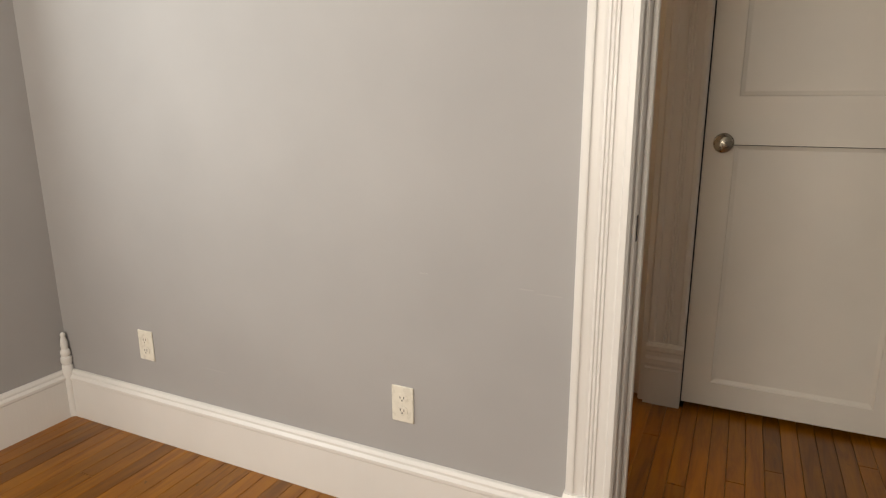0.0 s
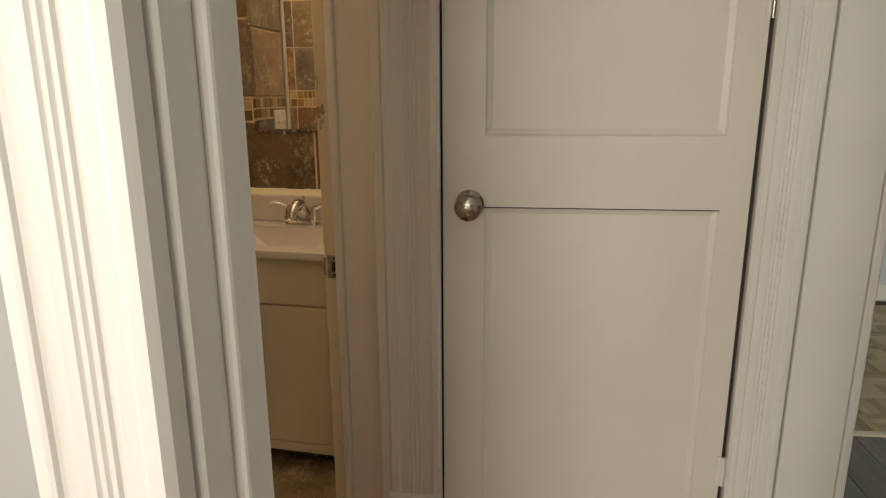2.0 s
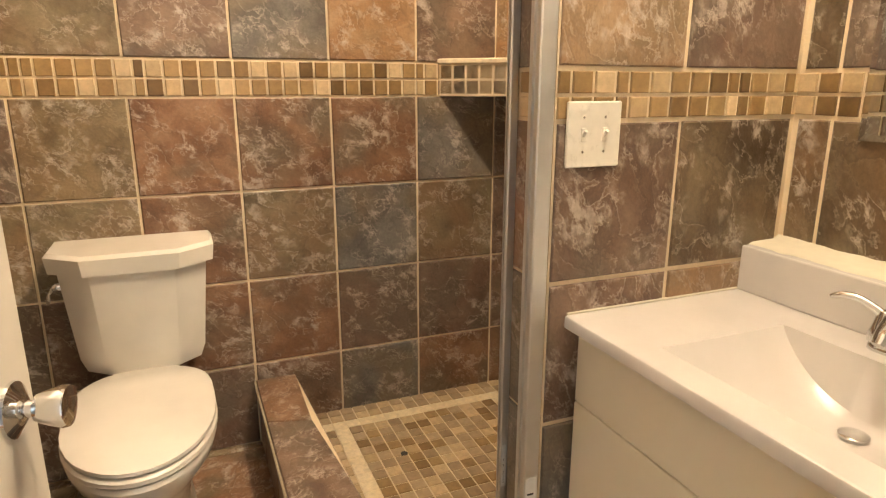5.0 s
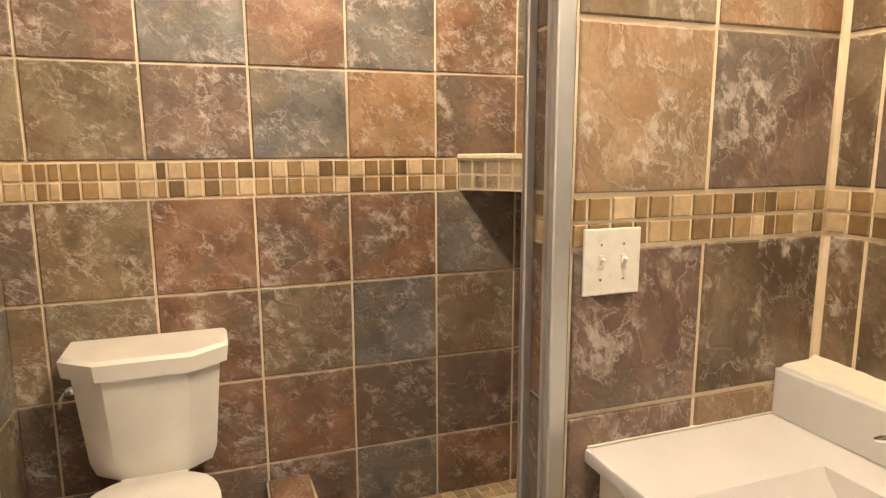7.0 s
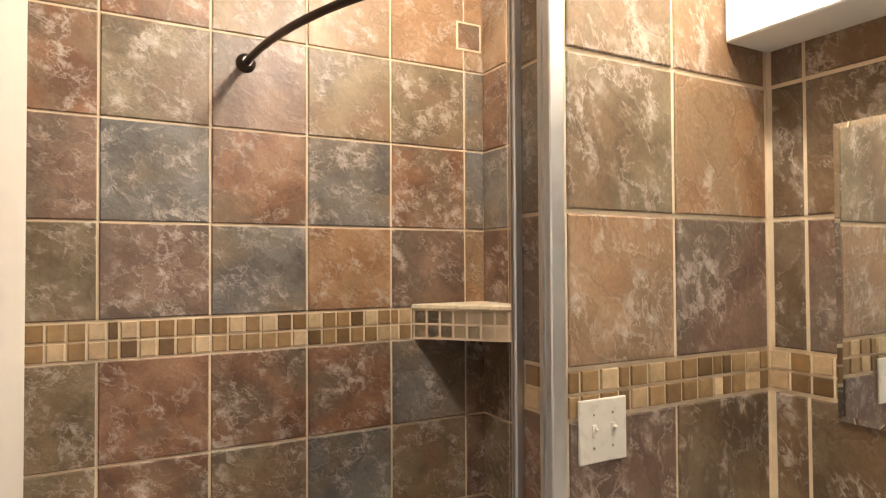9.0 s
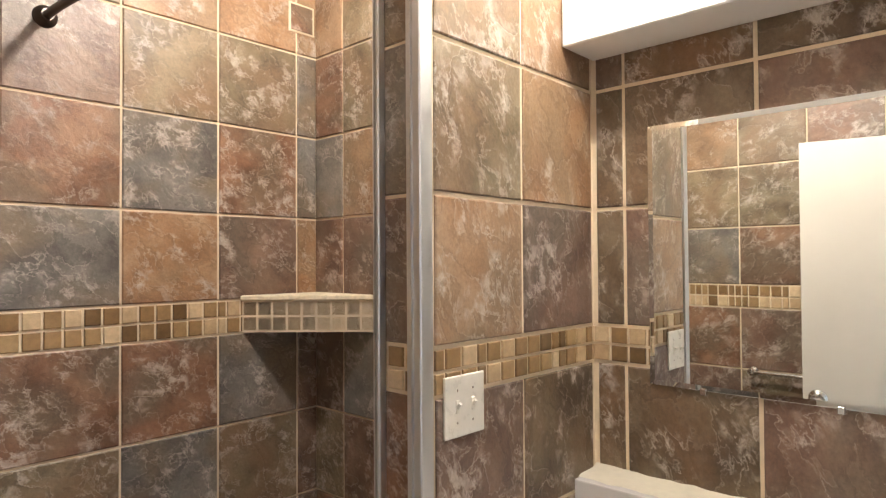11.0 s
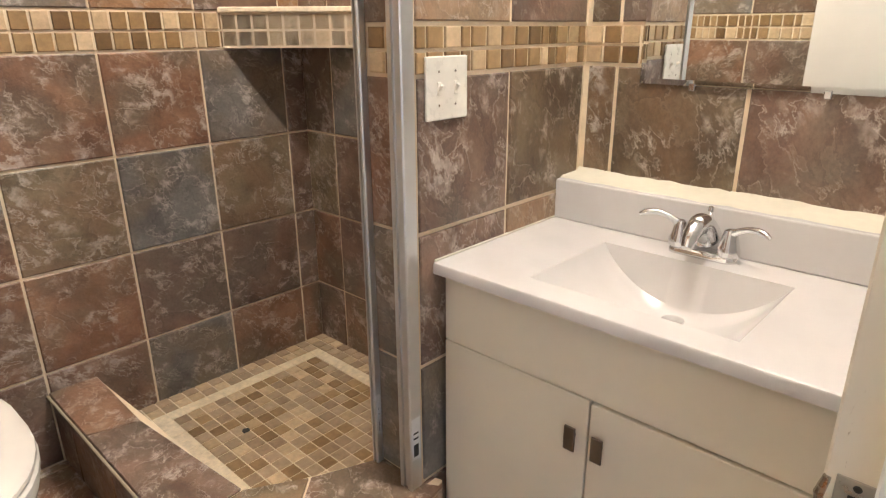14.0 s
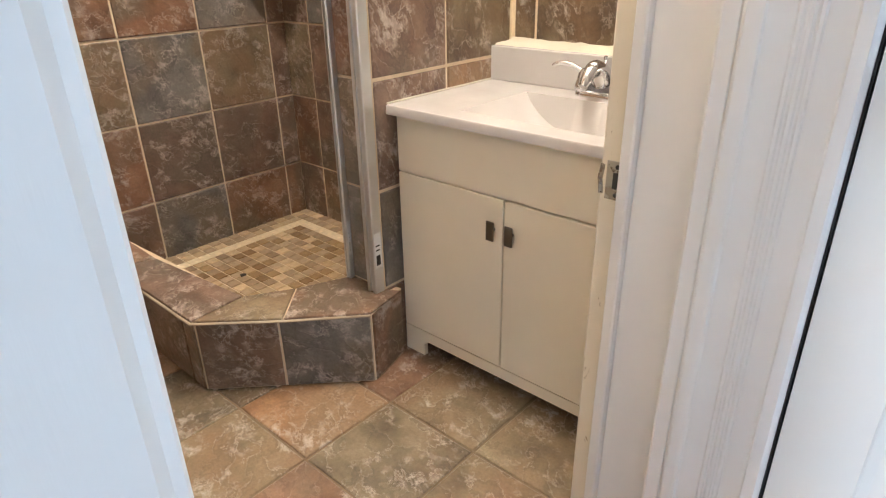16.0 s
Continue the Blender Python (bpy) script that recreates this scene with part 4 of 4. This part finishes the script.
def window(name, at, axis, w0, w1, z0, z1):
    ob = thing(name, HALL @ Vector((at, (w0 + w1) / 2, z0) if axis == "u" else ((w0 + w1) / 2, at, z0)), "white sash window", "window", kind="structure")
    for a, b, c, d in ((w0, w0 + 0.05, z0, z1), (w1 - 0.05, w1, z0, z1), (w0, w1, z0, z0 + 0.05), (w0, w1, z1 - 0.05, z1), (w0, w1, (z0 + z1) / 2 - 0.02, (z0 + z1) / 2 + 0.02)):
        bm = box(at - 0.03, at + 0.03, a, b, c, d, 0.004) if axis == "u" else box(a, b, at - 0.03, at + 0.03, c, d, 0.004)
        part("window_frame", bm, TRIM, ob, m=HALL)


window("window_1", R_W - 0.06, "u", -2.85, -1.85, 1.05, 2.4)
window("window_2", R_S - 0.06, "v", -1.70, -0.20, 0.85, 2.4)
window("window_3", -3.14, "v", 1.98, 3.5, 0.85, 2.4)

# ---- tiles, boards: pieces of the setting ----
piece_cache = {}


def piece_mesh(w, h, d, bevel, mat):
    """One flat piece, w by h, standing d proud of its ground along +z, edges eased."""
    key = (round(w, 4), round(h, 4), round(d, 4), mat.name)
    if key not in piece_cache:
        bm = bmesh.new()
        b = min(bevel, w * 0.2, h * 0.2)
        k = [(-1, -1), (1, -1), (1, 1), (-1, 1)]
        rings(bm, [[(x * w / 2, y * h / 2, 0) for x, y in k], [(x * w / 2, y * h / 2, d - b * 0.7) for x, y in k], [(x * (w / 2 - b), y * (h / 2 - b), d) for x, y in k]])
        bm.transform(Matrix.Scale(UNIT, 4))
        bmesh.ops.recalc_face_normals(bm, faces=bm.faces)
        me = bpy.data.meshes.new("piece")
        bm.to_mesh(me)
        bm.free()
        me.materials.append(mat)
        piece_cache[key] = me
    return piece_cache[key]


def put_piece(name, parent, mesh, m):
    ob = new(name, mesh)
    m = m.copy()
    m.translation = m.translation * UNIT
    ob.matrix_basis = m
    if parent is not None:
        ob.parent = parent
        ob.matrix_parent_inverse = parent.matrix_basis.inverted() if parent.parent is None else I4
    return ob


def plane(origin, right, up):
    r, u = Vector(right).normalized(), Vector(up).normalized()
    n = r.cross(u)
    m = Matrix((r, u, n)).transposed().to_4x4()
    m.translation = origin
    return m


rng = random.Random(7)


def tile_field(parent, pl, xs, zs, tones, name="tile", d=PROUD, joint=JOINT, mats=TONES):
    """Tiles between the joint lines xs and zs; tones: one string a row, from the bottom."""
    for r, (z0, z1) in enumerate(zip(zs, zs[1:])):
        row = tones[r % len(tones)]
        if row is None:
            continue
        for c, (x0, x1) in enumerate(zip(xs, xs[1:])):
            w, h = x1 - x0 - 2 * joint, z1 - z0 - 2 * joint
            if w < 0.008 or h < 0.008:
                continue
            me = piece_mesh(w, h, d, 0.0035, mats[row[c % len(row)]])
            wob = Matrix.Rotation(radians(rng.uniform(-0.25, 0.25)), 4, "Z") @ Matrix.Translation((0, 0, rng.uniform(-0.0008, 0.0008)))
            put_piece(name, parent, me, pl @ Matrix.Translation(((x0 + x1) / 2, (z0 + z1) / 2, 0)) @ wob)


def mosaic_band(parent, pl, x0, x1, z0, z1, pitch=0.0545, m=None):
    x = x0
    rows = 2
    h = (z1 - z0) / rows
    while x < x1 - 0.012:
        narrow = rng.random() < 0.22
        w = min(pitch * (0.62 if narrow else 1.0), x1 - x)
        for r in range(rows):
            mat = rng.choice((M_BEIGE, M_BEIGE, M_TAN, M_TAN, M_TAN, M_BROWN))
            me = piece_mesh(round(w - 0.008, 3), h - 0.008, PROUD, 0.002, mat)
            put_piece("mosaic_tile", parent, me, pl @ Matrix.Translation((x + w / 2, z0 + h * (r + 0.5), 0)))
        x += w


def cols(first, pitch, lo, hi):
    c = [lo]
    k = first
    while k - pitch > lo + 0.012:
        k -= pitch
    while k < hi - 0.012:
        if k > lo + 0.012:
            c.append(k)
        k += pitch
    return c + [hi]


# west wall: y grows to the right when seen from the bath
PL_W = plane((W_X, 0, 0), (0, 1, 0), (0, 0, 1))
low_rows = [0.0, 0.33, 0.66, 0.99, 1.315]
high_rows = [1.437, 1.745, 2.072, 2.40, 2.73, CEIL]
west_cols = cols(2.695, 0.33, S_Y, SH_Y)
tile_field(wall_west, PL_W, west_cols, low_rows, ["CCCCEAA", "CCAACCC", "BBABEBC", "CBAAAEC"])
tile_field(wall_west, PL_W, west_cols, high_rows, ["BBCEDCD", "CCEAEAE", "BABCBBE", "ABABDDD", "ABCABCA"])
mosaic_band(wall_west, PL_W, S_Y, SH_Y, 1.316, 1.436)
put_piece("patch_joint", wall_west, piece_mesh(0.118, 0.118, PROUD + 0.003, 0.002, GROUT), PL_W @ Matrix.Translation((3.376, 2.545, 0)))
put_piece("patch_tile", wall_west, piece_mesh(0.102, 0.102, PROUD + 0.006, 0.002, TONES["A"]), PL_W @ Matrix.Translation((3.376, 2.545, 0)))
# shower north wall
PL_S = plane((0, SH_Y, 0), (1, 0, 0), (0, 0, 1))
north_cols = cols(-2.575, 0.33, W_X, P_BACK)
tile_field(wall_shower, PL_S, north_cols, low_rows, ["CAAB", "ACBE", "BCAB", "CECA"])
tile_field(wall_shower, PL_S, north_cols, high_rows, ["CCBA", "EDAB", "ABDA", "DBAB", "ABCA"])
mosaic_band(wall_shower, PL_S, W_X, P_BACK, 1.316, 1.436)
# partition: vanity side, end, shower side
PL_P = plane((P_X, 0, 0), (0, 1, 0), (0, 0, 1))
p_low = [0.0, 0.265, 0.602, 0.939, 1.284]
p_high = [1.388, 1.718, 2.059, 2.40, 2.74, CEIL]
p_cols = cols(3.207, 0.33, P_END, N_Y - 0.010)
tile_field(wall_partition, PL_P, p_cols, p_low, ["CA", "EB", "CD", "CF"], joint=0.0055, mats=BRUSHED)
tile_field(wall_partition, PL_P, p_cols, p_high, ["DC", "BD", "BD", "DB", "AB"], joint=0.0055, mats=BRUSHED)
mosaic_band(wall_partition, PL_P, P_END, N_Y, 1.285, 1.387)
PL_E = plane((0, P_END, 0), (1, 0, 0), (0, 0, 1))
tile_field(wall_partition, PL_E, [P_BACK, P_X], p_low, ["C", "E", "E", "A"])
tile_field(wall_partition, PL_E, [P_BACK, P_X], p_high, ["C", "E", "B", "A", "C"])
mosaic_band(wall_partition, PL_E, P_BACK + 0.02, P_X - 0.02, 1.285, 1.387)
PL_B = plane((P_BACK, 0, 0), (0, -1, 0), (0, 0, 1))
tile_field(wall_partition, PL_B, cols(-3.207, 0.33, -SH_Y, -P_END), low_rows, ["CA", "EB", "CD", "CB"])
tile_field(wall_partition, PL_B, cols(-3.207, 0.33, -SH_Y, -P_END), [1.315] + high_rows, ["B", "DC", "BD", "BD", "DB", "AB"])
# vanity wall
PL_N = plane((0, N_Y, 0), (1, 0, 0), (0, 0, 1))
n_cols = cols(-1.455, 0.347, P_X + 0.012, E_X)
tile_field(wall_north, PL_N, n_cols, p_low, ["CFCF", "FCFC", "FFCF", "FFCF"], joint=0.0055, mats=BRUSHED)
tile_field(wall_north, PL_N, n_cols, p_high, ["FCFC", "FFCF", "CFFC", "FCFF", "CFFC"], joint=0.0055, mats=BRUSHED)
mosaic_band(wall_north, PL_N, P_X, E_X, 1.285, 1.387)
# wall behind the door
PL_T = plane((0, S_Y, 0), (-1, 0, 0), (0, 0, 1))
s_cols = cols(2.425, 0.33, -E_X, -W_X)
tile_field(wall_south, PL_T, s_cols, low_rows, ["CABCE", "ABCAB", "BEABC", "DBCCA"])
tile_field(wall_south, PL_T, s_cols, high_rows, ["DCBAE", "CACBB", "CCABD", "ABCAD", "CABCA"])
mosaic_band(wall_south, PL_T, -E_X, -W_X, 1.316, 1.436)
# bath floor
PL_F = plane((0, 0, -0.006), (1, 0, 0), (0, 1, 0))
tile_field(floor_bath, PL_F, cols(-1.373, 0.335, W_X, -0.68), cols(2.388, 0.325, S_Y, N_Y), ["BBABDB", "BBDBAB", "BADBBA"], joint=0.004)

# curb cladding
CZ = CURB_Z - 0.008


def clad(p0, p1, cuts, z0, z1, tones):
    a, b = Vector(p0), Vector(p1)
    d = (b - a)
    length = d.length
    pl = plane((a.x, a.y, 0), (d.x, d.y, 0), (0, 0, 1))
    tile_field(curb, pl, [c * length for c in cuts], [z0, z1], [tones])


clad(curb_poly[0], curb_poly[1], [0, 0.2, 0.55, 0.92, 1], 0.0, CZ - 0.002, "CACA")
clad(curb_poly[1], curb_poly[2], [0, 0.47, 1], 0.0, CZ - 0.002, "CE")
clad(curb_poly[4], curb_poly[5], [0, 0.5, 1], 0.078, CZ - 0.002, "CA")
clad(curb_poly[5], curb_poly[6], [0, 0.36, 0.72, 1], 0.078, CZ - 0.002, "ACE")
clad(curb_poly[2], curb_poly[3], [0, 1], 0.0, CZ - 0.002, "A")


def cap(poly, tone):
    c = Vector((sum(p[0] for p in poly) / len(poly), sum(p[1] for p in poly) / len(poly)))
    q = [c + (Vector(p) - c) * (1 - 0.0038 / (Vector(p) - c).length) for p in poly]
    bm = prism([(p.x, p.y) for p in q], CZ, CZ + 0.009, 0.0025)
    part("cap_tile", bm, TONES[tone], curb)


co, ci = [(W_X, 2.362), (-2.42, 2.362), (-1.862, 2.362), (-1.66, 2.555), (P_X + 0.080, 2.752)], [(W_X, 2.512), (-2.38, 2.505), (-1.88, 2.555), (-1.79, 2.70), (P_BACK, P_END - 0.008)]
part("edge_trim", mitred([(-0.003, CZ - 0.002), (0.004, CZ - 0.002), (0.004, CZ + 0.001), (0.001, CZ + 0.0035), (-0.003, CZ + 0.0035)], [(x, y - 0.004) for x, y in co]), EDGE_STRIP, curb, "thin pale edge strip")
cap([co[0], co[1], ci[1], ci[0]], "A")
cap([co[1], co[2], ci[2], ci[1]], "C")
cap([co[2], co[3], ci[3], ci[2]], "B")
cap([co[3], co[4], (P_X + 0.050, 2.915), (P_X + 0.004, P_END - 0.004), ci[4], ci[3]], "A")

# shower floor mosaic: squares with a cream border strip
FZ = 0.070
PL_M = plane((0, 0, FZ), (1, 0, 0), (0, 1, 0))
PITCH = 0.0515


def inside_shower(x, y, e=0.024):
    if x < W_X + e or y > SH_Y - e or x > P_BACK - e:
        return False
    return y > 2.515 + e if x < -1.86 else y > 2.54 + e + (x + 1.86) * 2.2


count = 0
rest = bmesh.new()
nx, ny = int((P_BACK - W_X) / PITCH), int((SH_Y - 2.50) / PITCH)
for ix in range(nx + 1):
    for iy in range(ny + 1):
        x, y = W_X + (ix + 0.5) * PITCH, SH_Y - (iy + 0.5) * PITCH
        if not inside_shower(x, y):
            continue
        border = (ix == 2 and iy >= 2) or (iy == 2 and ix >= 2) or (iy == ny - 3 and 2 <= ix)
        inner = 2 < ix and 2 < iy < ny - 3
        mat = M_CREAM if border else rng.choice((M_TAN, M_TAUPE, M_TAUPE, M_TAUPE, M_TAUPE, M_TAN, M_BEIGE, M_BEIGE)) if inner else rng.choice((M_TAUPE, M_TAUPE, M_BEIGE))
        if count < 300:
            put_piece("mosaic_tile", shower_floor, piece_mesh(PITCH - (0.001 if border else 0.006), PITCH - (0.001 if border else 0.006), 0.004, 0.0008 if border else 0.0015, mat), PL_M @ Matrix.Translation((x, y, 0)))
            count += 1
        else:
            add_box(rest, x - PITCH / 2 + 0.003, x + PITCH / 2 - 0.003, y - PITCH / 2 + 0.003, y + PITCH / 2 - 0.003, FZ, FZ + 0.004)
if count >= 300:
    part("mosaic_field", rest, M_TAUPE, shower_floor, kind="stuff")

# shelf edge
mosaic_band(shelf, SH_M @ plane((0, 0, 0), (1, 0, 0), (0, 0, 1)), 0.0, sl, 1.320, 1.430)

# oak boards of room and hall, running away from the room wall
floor_boards = single("floor_room", box(R_W, HALL_E - 0.012, R_S, 0.6, -0.033, -0.030), DARK, "worn orange oak strip floor", kind="structure", m=HALL)
BOARD = 0.062
k = 0
u = R_W + 0.004
while u < HALL_E - 0.02:
    spans = []
    if u < D_L - 0.03:
        spans.append((R_S, R_V - 0.002))
        if u > -0.30:
            spans.append((H_V + 0.002, -0.004))
    else:
        spans.append((R_S, 0.55 if C_L - 0.02 < u < C_R else -0.004))
    for v0, stop in spans:
        v = v0 + rng.uniform(0.3, 1.2)
        cutsv = [v0]
        while v < stop - 0.25:
            cutsv.append(v)
            v += rng.choice((0.9, 1.15, 1.4))
        cutsv.append(stop)
        for a, e in zip(cutsv, cutsv[1:]):
            me = piece_mesh(BOARD - 0.0015, round(e - a - 0.002, 3), 0.015, 0.0015, OAK)
            put_piece("floor_board", floor_boards, me, HALL @ Matrix.Translation((u + BOARD / 2, (a + e) / 2, -0.030 + rng.uniform(-0.0006, 0.0006))))
    u += BOARD

# kitchen floor: vinyl planks near the step, parquet blocks beyond
K_SPLIT = 0.80
kf = bpy.data.objects["floor_kitchen"]
for q in range(12):
    for v0, v1 in ((-1.25, -0.35 + 0.2 * (q % 2)), (-0.35 + 0.2 * (q % 2), K_SPLIT - 0.004)):
        me = piece_mesh(0.148, v1 - v0 - 0.002, 0.010, 0.001, GREY_PLANK)
        put_piece("vinyl_plank", kf, me, HALL @ Matrix.Translation((HALL_E + 0.095 + q * 0.15, (v0 + v1) / 2, K_Z - 0.012)))
single("floor_strip", box(HALL_E + 0.002, K_E, K_SPLIT - 0.004, K_SPLIT + 0.03, K_Z - 0.010, K_Z + 0.004, 0.002), CAULK, "pale strip between vinyl and parquet", **hall_kind)
pq = bmesh.new()
B = 0.15
for ix in range(14):
    for iy in range(int((K_N - K_SPLIT - 0.035) / B)):
        x, y = HALL_E + 0.004 + ix * B, K_SPLIT + 0.034 + iy * B
        for q in range(4):
            t0, t1 = q * B / 4 + 0.0008, (q + 1) * B / 4 - 0.0008
            if (ix + iy) % 2:
                add_box(pq, x + t0, x + t1, y + 0.001, y + B - 0.001, K_Z - 0.012, K_Z + rng.uniform(-0.0005, 0.0005))
            else:
                add_box(pq, x + 0.001, x + B - 0.001, y + t0, y + t1, K_Z - 0.012, K_Z + rng.uniform(-0.0005, 0.0005))
part("parquet_field", pq, PARQUET, kf, "pale parquet blocks", m=HALL, kind="stuff")
single("baseboard_kitchen", mitred([(0, K_Z), (0.015, K_Z), (0.015, K_Z + 0.09), (0.008, K_Z + 0.10), (0, K_Z + 0.10)], [(HALL_E + 0.002, 0.16), (HALL_E + 0.002, K_N - 0.002), (K_E - 0.002, K_N - 0.002), (K_E - 0.002, -3.0)]), TRIM, "white kitchen baseboard", **hall_kind)

# scuff marks on the room wall
for su, sz, sw in ((-0.45, 0.79, 0.02), (-0.385, 0.782, 0.035), (-0.76, 0.80, 0.012), (-1.62, 0.335, 0.06)):
    single("scuff_mark", prism([(su - sw, R_V - 0.0008), (su + sw, R_V - 0.0008), (su + sw, R_V + 0.001), (su - sw, R_V + 0.001)], sz, sz + 0.003), SCUFF, "faint grey scuff on the painted wall", kind="structure", m=HALL)
